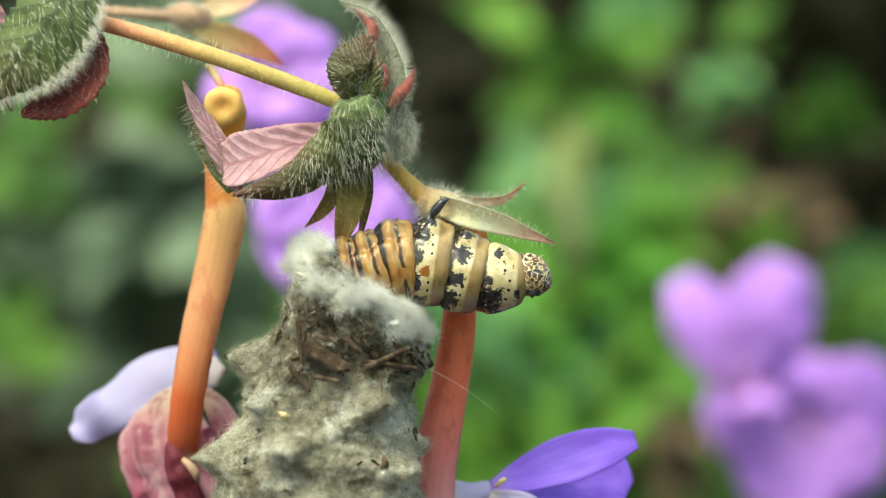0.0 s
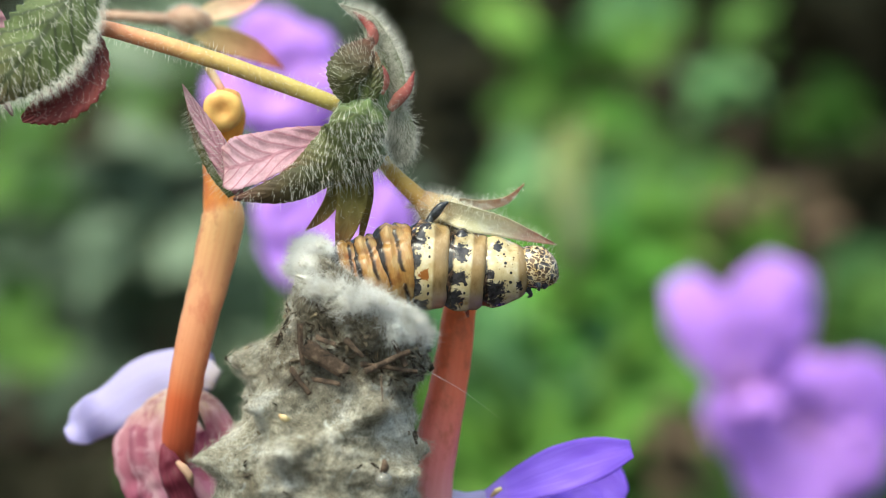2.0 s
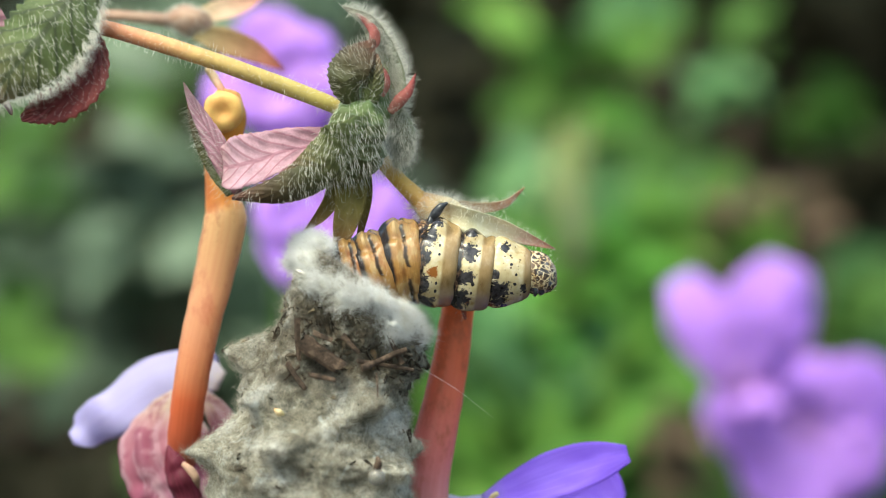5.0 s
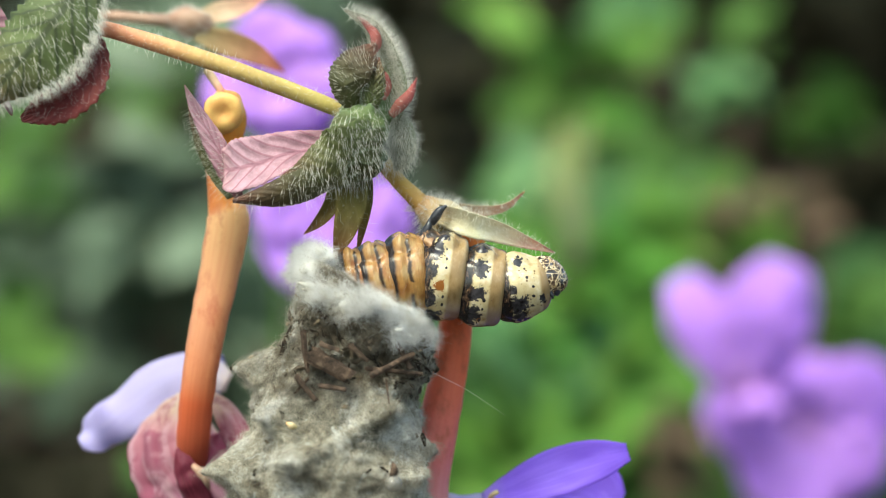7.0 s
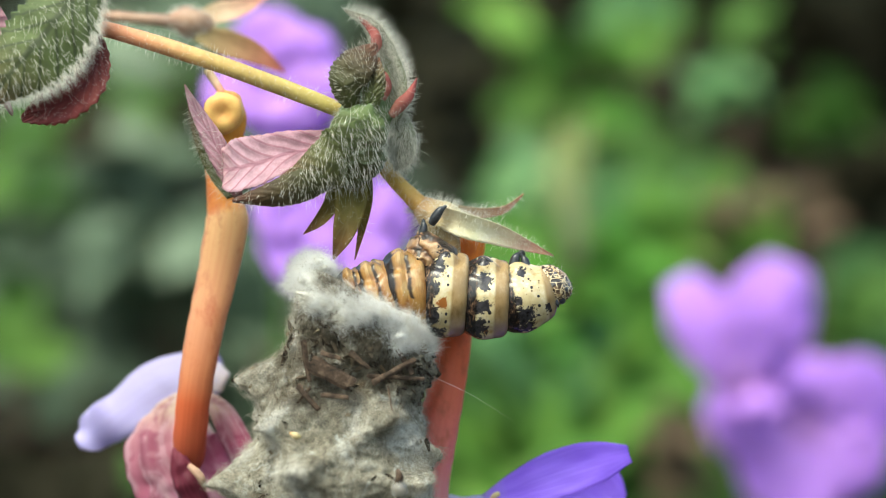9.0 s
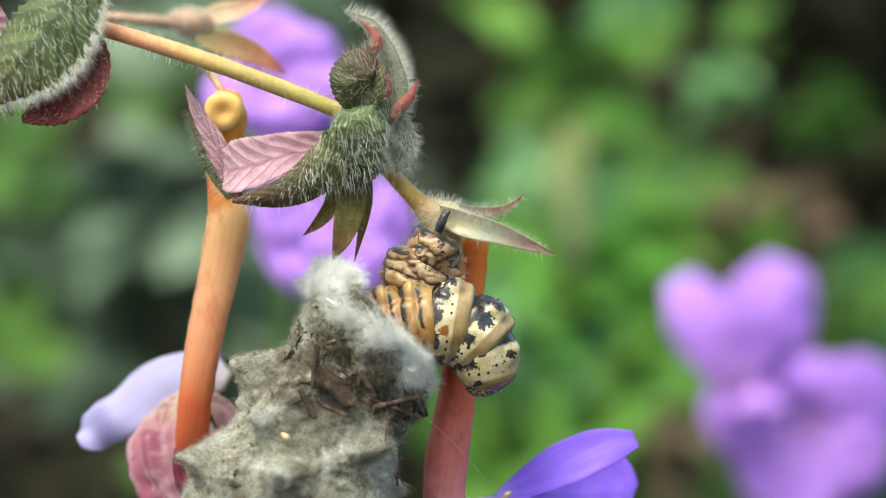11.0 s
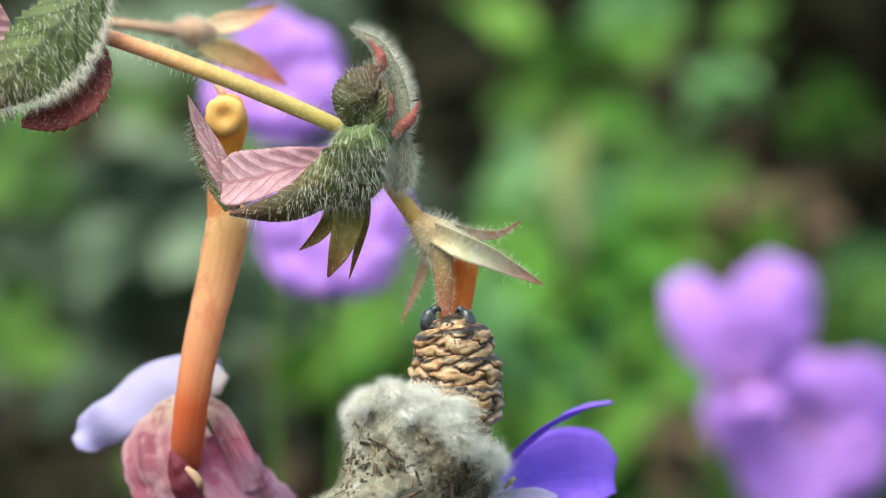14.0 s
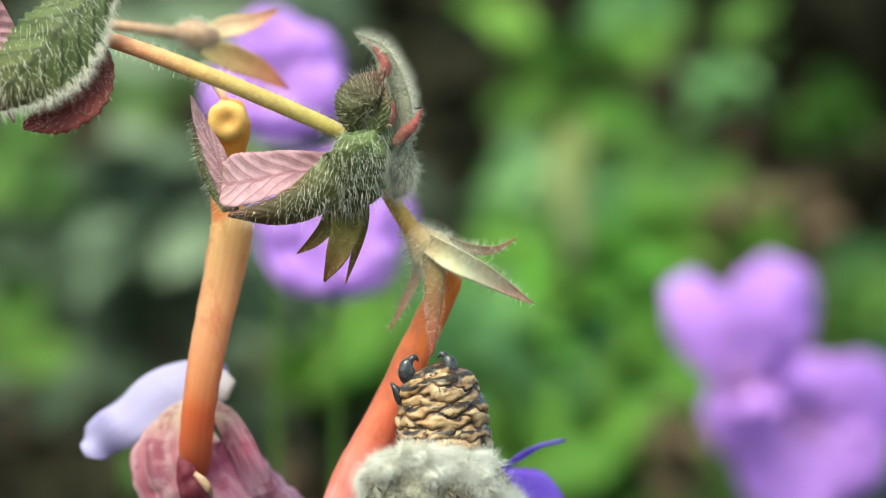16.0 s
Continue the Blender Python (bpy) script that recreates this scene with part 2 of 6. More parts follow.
def tube_material(name, stops):
    """A fleshy flower tube: its colour runs along it, with fine lengthwise veins."""
    n = Nodes(name, 0.42, 0.4)
    c = n.ramp(n.along(0), stops, False)
    vein = n.t.nodes.new("ShaderNodeTexNoise")
    m = n.t.nodes.new("ShaderNodeMapping")
    m.inputs["Scale"].default_value = (2.0, 26.0, 1.0)
    n.link(n.co.outputs["UV"], m.inputs["Vector"])
    n.link(m.outputs[0], vein.inputs["Vector"])
    vein.inputs["Scale"].default_value, vein.inputs["Detail"].default_value = 1.0, 5
    c = n.mix(0.2, c, n.ramp(vein.outputs["Fac"], [(0.3, 0.28), (0.7, 0.72)]), "OVERLAY")
    blush = n.ramp(n.noise(4.5, 5, 0.7, stretch=(1, 1, 0.6)), [(0.46, 0.0), (0.64, 0.6)])
    c = n.mix(blush, c, (0.50, 0.12, 0.055))
    n.bump(n.math("ADD", vein.outputs["Fac"], n.math("MULTIPLY", n.noise(0.5, 3), 0.4)), 0.07, 0.4)
    return n.done(c, 0.25)


def leaf_material(name, stops, vein_color, veins=9.0, vein_depth=0.5, translucent=0.2, rough=0.6, relief=0.35):
    """A leaf: colour along the blade, ribs that run out from the midrib, mottling."""
    n = Nodes(name, rough, 0.3)
    u, v = n.along(0), n.along(1)
    c = n.ramp(u, stops, False)
    c = n.mix(0.45, c, n.ramp(n.noise(1.8, 5, 0.65), [(0.3, 0.28), (0.7, 0.74)]), "OVERLAY")
    off = n.math("ABSOLUTE", n.math("SUBTRACT", v, 0.5))
    wave = n.math("SINE", n.math("MULTIPLY", n.math("SUBTRACT", u, n.math("MULTIPLY", off, 0.55)), 6.2832 * veins))
    rib = n.ramp(wave, [(0.70, 0.0), (0.97, 1.0)])
    mid = n.ramp(off, [(0.02, 1.0), (0.06, 0.0)])
    rib = n.math("MAXIMUM", rib, mid)
    c = n.mix(n.math("MULTIPLY", rib, vein_depth), c, vein_color)
    n.bump(n.math("ADD", n.math("MULTIPLY", wave, relief), n.noise(0.5, 4)), 0.2, 0.6)
    return n.done(c, translucent)


def petal_material(name, stops, streak, translucent=0.3, mottle=None):
    n = Nodes(name, 0.5, 0.3)
    c = n.ramp(n.along(0), stops, False)
    m = n.t.nodes.new("ShaderNodeMapping")
    m.inputs["Scale"].default_value = (2.5, 22.0, 1.0)
    n.link(n.co.outputs["UV"], m.inputs["Vector"])
    s = n.t.nodes.new("ShaderNodeTexNoise")
    s.inputs["Scale"].default_value, s.inputs["Detail"].default_value = 1.0, 4
    n.link(m.outputs[0], s.inputs["Vector"])
    c = n.mix(n.ramp(s.outputs["Fac"], [(0.40, 0.0), (0.68, 0.7)]), c, streak)
    if mottle:
        c = n.mix(n.ramp(n.noise(2.8, 5, 0.65, distort=0.6), [(0.48, 0.0), (0.62, 0.6)]), c, mottle)
    n.bump(s.outputs["Fac"], 0.15, 0.4)
    return n.done(c, translucent)


def garden_leaf_material(name, dark, mid, light, gloss=0.2):
    n = Nodes(name, 0.7, gloss)
    c = n.ramp(n.island(), [(0.0, dark), (0.5, mid), (1.0, light)], False)
    c = n.mix(0.4, c, n.ramp(n.noise(9.0, 3), [(0.3, 0.3), (0.7, 0.7)]), "OVERLAY")
    n.bump(n.noise(3.0, 3), 0.5, 0.4)
    return n.done(c, 0.35)


def soil_material():
    n = Nodes("dark_soil", 0.95, 0.1)
    c = n.ramp(n.noise(40, 6, 0.7), [(0.3, (0.010, 0.008, 0.006)), (0.7, (0.045, 0.036, 0.026))])
    n.bump(n.noise(12, 6, 0.7), 6, 0.8)
    return n.done(c)


WOOL, FIBRE, GREY_FIBRE = wool_material(), fibre_material(), grey_fibre_material()
FELT, TWIG, CRUMB = case_material(), twig_material(), crumb_material()
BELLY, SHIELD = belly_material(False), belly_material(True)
HEAD, CLAW, HAIR, BEAD = head_material(), claw_material(), hair_material(), bead_material()
STEM = stem_material("orange_yellow_stem", [(0.0, (0.70, 0.25, 0.15)), (0.25, (0.68, 0.31, 0.16)), (0.45, (0.57, 0.38, 0.14)), (0.8, (0.49, 0.40, 0.125)), (1.0, (0.46, 0.26, 0.12))])
STEM_PALE = stem_material("pale_pink_stem", [(0.0, (0.40, 0.23, 0.16)), (0.6, (0.40, 0.26, 0.18)), (1.0, (0.24, 0.15, 0.12))])
PEDICEL = stem_material("ochre_stem", [(0.0, (0.48, 0.38, 0.11)), (0.5, (0.60, 0.38, 0.09)), (1.0, (0.56, 0.31, 0.10))])
CUP = stem_material("tawny_calyx", [(0.0, (0.56, 0.33, 0.15)), (0.4, (0.54, 0.42, 0.24)), (1.0, (0.48, 0.42, 0.20))])
SEPAL = leaf_material("pale_sepal", [(0.0, (0.60, 0.48, 0.28)), (0.35, (0.76, 0.74, 0.54)), (0.65, (0.72, 0.62, 0.47)), (0.85, (0.60, 0.30, 0.25)), (1.0, (0.48, 0.18, 0.14))], (0.72, 0.70, 0.52), 3, 0.25, 0.25, relief=0.04)
SEPAL_RUST = leaf_material("rusty_sepal", [(0.0, (0.54, 0.42, 0.24)), (0.4, (0.64, 0.46, 0.32)), (0.8, (0.64, 0.34, 0.24)), (1.0, (0.52, 0.18, 0.12))], (0.6, 0.44, 0.32), 4, 0.2, 0.3, relief=0.04)
SEPAL_OLIVE = leaf_material("olive_sepal", [(0.0, (0.12, 0.13, 0.03)), (0.5, (0.20, 0.155, 0.04)), (1.0, (0.22, 0.09, 0.04))], (0.26, 0.2, 0.09), 4, 0.3, 0.2, relief=0.04)
SEPAL_ORANGE = leaf_material("orange_sepal", [(0.0, (0.26, 0.21, 0.10)), (0.35, (0.30, 0.18, 0.085)), (0.75, (0.36, 0.12, 0.075)), (1.0, (0.30, 0.07, 0.06))], (0.5, 0.3, 0.12), 6, 0.08, 0.3, relief=0.04)
BRACT = leaf_material("dark_green_bract", [(0.0, (0.115, 0.15, 0.05)), (0.5, (0.085, 0.085, 0.03)), (0.85, (0.10, 0.06, 0.03)), (1.0, (0.15, 0.05, 0.03))], (0.03, 0.032, 0.012), 9, 0.45, 0.1)
BRACT_PALE = leaf_material("downy_bract", [(0.0, (0.20, 0.23, 0.13)), (0.6, (0.30, 0.32, 0.23)), (1.0, (0.36, 0.35, 0.28))], (0.16, 0.17, 0.11), 8, 0.3, 0.2)
BRACT_PINK = leaf_material("pink_bract", [(0.0, (0.31, 0.15, 0.18)), (0.35, (0.40, 0.22, 0.27)), (0.8, (0.42, 0.255, 0.31)), (1.0, (0.38, 0.22, 0.24))], (0.25, 0.085, 0.13), 7, 0.6, 0.2, relief=0.5)
BRACT_BROWN = leaf_material("brown_bract", [(0.0, (0.06, 0.07, 0.022)), (0.4, (0.050, 0.050, 0.018)), (0.8, (0.060, 0.036, 0.018)), (1.0, (0.10, 0.036, 0.025))], (0.03, 0.022, 0.010), 8, 0.3, 0.1, relief=0.2)
LEAF_RIBBED = leaf_material("ribbed_green_leaf", [(0.0, (0.08, 0.10, 0.04)), (0.5, (0.065, 0.09, 0.025)), (0.85, (0.09, 0.09, 0.035)), (1.0, (0.16, 0.10, 0.06))], (0.024, 0.034, 0.011), 7, 0.8, 0.1)
RED_SEPAL = leaf_material("red_sepal", [(0.0, (0.44, 0.20, 0.16)), (0.5, (0.34, 0.10, 0.09)), (1.0, (0.26, 0.05, 0.05))], (0.28, 0.07, 0.07), 4, 0.15, 0.35, relief=0.03)
BRACT_RED = leaf_material("red_bract", [(0.0, (0.20, 0.06, 0.05)), (0.6, (0.19, 0.032, 0.032)), (1.0, (0.15, 0.028, 0.03))], (0.09, 0.014, 0.018), 8, 0.5, 0.2)
KNOB = leaf_material("blue_green_knob", [(0.0, (0.12, 0.15, 0.05)), (0.35, (0.16, 0.23, 0.11)), (0.47, (0.13, 0.18, 0.065)), (0.58, (0.065, 0.075, 0.028)), (1.0, (0.05, 0.055, 0.02))], (0.30, 0.38, 0.26), 14, 0.3, 0.1)
TUBE_LEFT = tube_material("amber_tube", [(0.0, (0.84, 0.46, 0.11)), (0.12, (0.86, 0.46, 0.09)), (0.28, (0.84, 0.34, 0.07)), (0.42, (0.84, 0.34, 0.08)), (0.47, (0.86, 0.54, 0.25)), (0.58, (0.76, 0.39, 0.19)), (0.70, (0.66, 0.28, 0.14)), (0.77, (0.62, 0.22, 0.10)), (0.81, (0.60, 0.13, 0.05)), (1.0, (0.48, 0.10, 0.07))])
TUBE_RIGHT = tube_material("coral_tube", [(0.0, (0.88, 0.46, 0.05)), (0.12, (0.88, 0.30, 0.05)), (0.38, (0.88, 0.20, 0.08)), (0.54, (0.84, 0.20, 0.12)), (0.68, (0.78, 0.24, 0.23)), (1.0, (0.74, 0.48, 0.55))])
VIOLET = petal_material("violet_petal", [(0.0, (0.42, 0.32, 0.74)), (0.2, (0.21, 0.10, 0.72)), (1.0, (0.23, 0.10, 0.72))], (0.30, 0.17, 0.85))
LILAC = petal_material("lilac_petal", [(0.0, (0.54, 0.45, 0.38)), (0.25, (0.46, 0.41, 0.65)), (1.0, (0.40, 0.35, 0.68))], (0.51, 0.47, 0.73))
THROAT = petal_material("wine_throat", [(0.0, (0.66, 0.54, 0.40)), (0.20, (0.58, 0.42, 0.33)), (0.36, (0.43, 0.17, 0.22)), (0.6, (0.38, 0.09, 0.17)), (0.8, (0.43, 0.16, 0.29)), (1.0, (0.48, 0.26, 0.44))], (0.66, 0.46, 0.52), 0.4, (0.25, 0.03, 0.085))
WINE = petal_material("dark_wine", [(0.0, (0.20, 0.03, 0.05)), (0.5, (0.12, 0.014, 0.03)), (1.0, (0.08, 0.012, 0.022))], (0.24, 0.05, 0.09))
AMBER = stem_material("pale_amber", [(0.0, (0.82, 0.46, 0.15)), (1.0, (0.82, 0.46, 0.15))], 0.4)
MAUVE = petal_material("mauve_petal", [(0.0, (0.46, 0.18, 0.52)), (0.25, (0.56, 0.26, 0.84)), (1.0, (0.59, 0.28, 0.92))], (0.66, 0.40, 0.95), 0.4)
LEAF_BRIGHT = garden_leaf_material("bright_leaf", (0.04, 0.115, 0.014), (0.10, 0.22, 0.036), (0.19, 0.34, 0.07))
LEAF_HAZE = garden_leaf_material("hazy_leaf", (0.08, 0.105, 0.075), (0.145, 0.18, 0.13), (0.22, 0.255, 0.195))
LEAF_PALE = garden_leaf_material("pale_leaf", (0.055, 0.14, 0.046), (0.13, 0.265, 0.10), (0.22, 0.38, 0.165))
LEAF_MID = garden_leaf_material("mid_leaf", (0.035, 0.085, 0.018), (0.068, 0.15, 0.028), (0.11, 0.21, 0.04))
LEAF_GREY = garden_leaf_material("grey_leaf", (0.07, 0.105, 0.07), (0.135, 0.19, 0.125), (0.22, 0.28, 0.19))
# the deep shade between the shrubs is put into this leaf colour
LEAF_SHADE = garden_leaf_material("shade_leaf", (0.024, 0.022, 0.014), (0.034, 0.032, 0.020), (0.048, 0.048, 0.030), 0.03)
LEAF_FRESH = garden_leaf_material("fresh_leaf", (0.08, 0.22, 0.028), (0.15, 0.37, 0.055), (0.23, 0.48, 0.10))
LEAF_DRY = garden_leaf_material("dry_leaf", (0.07, 0.05, 0.03), (0.12, 0.085, 0.052), (0.18, 0.12, 0.085))
BLADE_PALE = garden_leaf_material("pale_blade", (0.28, 0.34, 0.12), (0.36, 0.42, 0.17), (0.44, 0.48, 0.24))
SOIL = soil_material()

# ---- mesh helpers; all lengths in millimetres from the subject's middle ----
ORIGIN = {}


def thing(name, origin, label, category, group="", kind=""):
    ob = new(name)
    ob.empty_display_size = 0.002
    ob.location = BASE + Vector(origin) * MM
    ORIGIN[ob.name] = Vector(origin)
    return tagged(ob, label, category, group, kind)


def part(name, bm, material, parent, label="", at=None, kind=""):
    """Links bm as one mesh object under parent. at: its pivot, where it moves on its own."""
    own = Vector(at) if at is not None else ORIGIN[parent.name]
    data = bpy.data.meshes.new(name)
    for v in bm.verts:
        v.co = (v.co - own) * MM
    bm.normal_update()
    bm.to_mesh(data)
    bm.free()
    for m in material if isinstance(material, (list, tuple)) else (material,):
        data.materials.append(m)
    data.polygons.foreach_set("use_smooth", [True] * len(data.polygons))
    ob = new(name, data)
    ob.parent = parent
    ob.location = (own - ORIGIN[parent.name]) * MM
    ORIGIN[ob.name] = own
    return tagged(ob, label, kind=kind)


def raw_part(name, verts, faces, material, parent, label="", kind="stuff", at=None):
    own = Vector(at) if at is not None else ORIGIN[parent.name]
    data = bpy.data.meshes.new(name)
    data.from_pydata([((v[0] - own[0]) * MM, (v[1] - own[1]) * MM, (v[2] - own[2]) * MM) for v in verts], [], faces)
    data.materials.append(material)
    data.polygons.foreach_set("use_smooth", [True] * len(data.polygons))
    ob = new(name, data)
    ob.parent = parent
    ob.location = (own - ORIGIN[parent.name]) * MM
    ORIGIN[ob.name] = own
    return tagged(ob, label, kind=kind)


def glide(points, n):
    """n + 1 places on a smooth curve through the points (vectors or numbers)."""
    ps = [Vector(p) if hasattr(p, "__len__") else Vector((p, 0, 0)) for p in points]
    ps = [2 * ps[0] - ps[1]] + ps + [2 * ps[-1] - ps[-2]]
    out, spans = [], len(ps) - 3
    for i in range(n + 1):
        s = min(i / n * spans, spans - 1e-6)
        k, f = int(s), s - int(s)
        a, b, c, d = ps[k:k + 4]
        out.append(0.5 * ((2 * b) + (c - a) * f + (2 * a - 5 * b + 4 * c - d) * f * f + (3 * b - a - 3 * c + d) * f ** 3))
    return out if hasattr(points[0], "__len__") else [v.x for v in out]


def blade(path, widths, side, side_end=None, cup=0.0, thick=0.25, n=22, m=8, teeth=0.0, wave=0.0, seed=0):
    """A petal, leaf or sepal along path: half widths, the direction of its width, a cupped section."""
    bm = bmesh.new()
    uv = bm.loops.layers.uv.new("UVMap")
    ps, ws = glide(path, n), glide(widths, n)
    s0 = Vector(side).normalized()
    s1 = Vector(side_end).normalized() if side_end is not None else s0
    grids = []
    for layer in (0, 1):
        rows = []
        for i in range(n + 1):
            tan = (ps[min(i + 1, n)] - ps[max(i - 1, 0)]).normalized()
            sd = s0.lerp(s1, i / n)
            sd = (sd - tan * sd.dot(tan)).normalized()
            nor = tan.cross(sd)
            w = max(ws[i], 0.02)
            row = []
            for j in range(m + 1):
                v = 2 * j / m - 1
                w2 = w * (1 + teeth * (0.5 - abs((i * 0.5) % 1 - 0.5)) * abs(v) ** 3) if teeth else w
                p = ps[i] + sd * w2 * v + nor * (cup * w * v * v)
                p += nor * wave * w * noise.noise(Vector((i * 0.22, v * 1.4, seed * 3.1)))
                if layer:
                    p -= nor * thick * (1 - 0.75 * v * v) * min(1.0, w / (thick * 3) + 0.2)
                row.append(bm.verts.new(p))
            rows.append(row)
        grids.append(rows)

    def face(vs, tex, index):
        f = bm.faces.new(vs)
        f.material_index = index
        for loop, c in zip(f.loops, tex):
            loop[uv].uv = c

    for layer, rows in enumerate(grids):
        for i in range(n):
            for j in range(m):
                vs = [rows[i][j], rows[i][j + 1], rows[i + 1][j + 1], rows[i + 1][j]]
                tx = [(i / n, j / m), (i / n, (j + 1) / m), ((i + 1) / n, (j + 1) / m), ((i + 1) / n, j / m)]
                face(vs[::-1] if layer == 0 else vs, tx[::-1] if layer == 0 else tx, layer)
    a, b = grids
    rim = [(i, 0) for i in range(n)] + [(n, j) for j in range(m)] + [(i, m) for i in range(n, 0, -1)] + [(0, j) for j in range(m, 0, -1)]
    for k, (i, j) in enumerate(rim):
        i2, j2 = rim[(k + 1) % len(rim)]
        face([a[i][j], a[i2][j2], b[i2][j2], b[i][j]], [(i / n, j / m), (i2 / n, j2 / m)] * 2, 1)
    bmesh.ops.recalc_face_normals(bm, faces=bm.faces)
    return bm


def tube(path, radii, n=24, m=14, flat=1.0, lumps=0.0, seed=0, caps=True, bm=None):
    """A round or flattened tube along path."""
    bm = bm or bmesh.new()
    uv = bm.loops.layers.uv.verify()
    ps, rs = glide(path, n), glide(radii, n)
    ref = Vector((0, -1, 0))
    rings = []
    for i in range(n + 1):
        tan = (ps[min(i + 1, n)] - ps[max(i - 1, 0)]).normalized()
        ref = (ref - tan * ref.dot(tan)).normalized()
        sd = tan.cross(ref)
        ring = []
        for j in range(m):
            a = 2 * math.pi * j / m
            r = max(rs[i], 0.01)
            p = ps[i] + sd * math.cos(a) * r + ref * math.sin(a) * r * flat
            if lumps:
                p += (p - ps[i]) * lumps * noise.noise(p * 0.6 + Vector((seed * 7.7, 0, 0)))
            ring.append(bm.verts.new(p))
        rings.append(ring)
    for i in range(n):
        for j in range(m):
            k = (j + 1) % m
            f = bm.faces.new([rings[i][j], rings[i][k], rings[i + 1][k], rings[i + 1][j]])
            for loop, c in zip(f.loops, [(i / n, j / m), (i / n, (j + 1) / m), ((i + 1) / n, (j + 1) / m), ((i + 1) / n, j / m)]):
                loop[uv].uv = c
    if caps:
        bm.faces.new(rings[0])
        bm.faces.new(rings[-1][::-1])
    bmesh.ops.recalc_face_normals(bm, faces=bm.faces)
    return bm


def lathe(profile, axis="X", m=40, lump=0.0, size=0.8, seed=0, squash=1.0):
    """A closed body of revolution round the x or z axis: profile of (place, radius)."""
    bm = bmesh.new()
    rings = []
    for h, r in profile:
        ring = []
        for j in range(m):
            a = 2 * math.pi * j / m
            c, s = math.cos(a) * r, math.sin(a) * r * squash
            p = Vector((h, c, s)) if axis == "X" else Vector((c, s, h))
            if lump:
                q = Vector((p.x / size, p.y / size, p.z / size)) + Vector((seed * 5.3, seed, 0))
                d = p - (Vector((h, 0, 0)) if axis == "X" else Vector((0, 0, h)))
                p += d * lump * noise.noise(q)
            ring.append(bm.verts.new(p))
        rings.append(ring)
    for a, b in zip(rings, rings[1:]):
        for j in range(m):
            k = (j + 1) % m
            bm.faces.new([a[j], a[k], b[k], b[j]])
    bm.faces.new(rings[0])
    bm.faces.new(rings[-1])
    bmesh.ops.recalc_face_normals(bm, faces=bm.faces)
    return bm


def moved(bm, m):
    bmesh.ops.transform(bm, matrix=m, verts=bm.verts)
    return bm


def strand(verts, faces, pts, r):
    """A tapering three-sided hair through pts."""
    start = len(verts)
    d = (pts[-1] - pts[0])
    a = d.cross(Vector((0.3, 0.9, 0.2)))
    a = a.normalized() if a.length > 1e-6 else Vector((1, 0, 0))
    b = d.cross(a).normalized()
    k = len(pts) - 1
    for i, p in enumerate(pts[:-1]):
        w = r * (1 - 0.75 * i / k)
        for c, s in ((1, 0), (-0.5, 0.87), (-0.5, -0.87)):
            q = p + a * (c * w) + b * (s * w)
            verts.append((q.x, q.y, q.z))
    verts.append(tuple(pts[-1]))
    for i in range(k - 1):
        o = start + 3 * i
        for j in range(3):
            faces.append((o + j, o + (j + 1) % 3, o + 3 + (j + 1) % 3, o + 3 + j))
    o, tip = start + 3 * (k - 1), start + 3 * k
    for j in range(3):
        faces.append((o + j, o + (j + 1) % 3, tip))


def hairs_on(bm, count, length, radius=0.03, bias=(0, 0, 0), seed=1, only=None, lift=1.0):
    """Hairs that stand on the faces of bm: their vertices and faces."""
    rng = random.Random(seed)
    bm.faces.ensure_lookup_table()
    bm.normal_update()
    fs = [f for f in bm.faces if only is None or only(f)]
    areas = [f.calc_area() for f in fs]
    verts, faces, bias = [], [], Vector(bias)
    for f in rng.choices(fs, areas, k=count):
        vs = [v.co for v in f.verts]
        a, b = rng.random(), rng.random()
        p = vs[0].lerp(vs[1], a).lerp(vs[-1].lerp(vs[2 if len(vs) > 3 else 1], a), b)
        d = f.normal * lift + bias + Vector((rng.gauss(0, 0.25), rng.gauss(0, 0.25), rng.gauss(0, 0.25)))
        d = d.normalized() * length * rng.uniform(0.5, 1.2)
        bend = Vector((rng.gauss(0, 0.1), rng.gauss(0, 0.1), rng.gauss(-0.08, 0.1))) * length
        strand(verts, faces, [p, p + d * 0.55 + bend, p + d + bend * 0.6], radius * 0.72)
    return verts, faces


def matted_on(bm, count, step, radius, seed=1, stray=0.12, points=4, comb=0.8, only=None, hug=0.0, rise=0.12):
    """Fibres that lie along the faces of bm, combed in patches, with a few that stray."""
    rng = random.Random(seed)
    bm.normal_update()
    bm.faces.ensure_lookup_table()
    fs = [f for f in bm.faces if only is None or only(f)]
    verts, faces = [], []
    for f in rng.choices(fs, [f.calc_area() for f in fs], k=count):
        p = f.calc_center_median() + f.normal * rng.uniform(0.0, rise)
        lane = Vector((noise.noise(p * 0.55), noise.noise(p * 0.55 + Vector((7, 3, 1))), noise.noise(p * 0.55 + Vector((2, 9, 5)))))
        d = lane.normalized() * comb + Vector((rng.gauss(0, 0.5), rng.gauss(0, 0.5), rng.gauss(0, 0.5)))
        d = (d - f.normal * d.dot(f.normal)).normalized()
        pts = [p]
        for k in range(points):
            d = (d + f.normal * rng.gauss(stray * 0.4, stray) + Vector((rng.gauss(0, 0.42), rng.gauss(0, 0.42), rng.gauss(0, 0.42)))).normalized()
            d = (d - f.normal * (d.dot(f.normal) * hug)).normalized()
            pts.append(pts[-1] + d * step * rng.uniform(0.6, 1.3))
        strand(verts, faces, pts, radius * rng.uniform(0.6, 1.2))
    return verts, faces


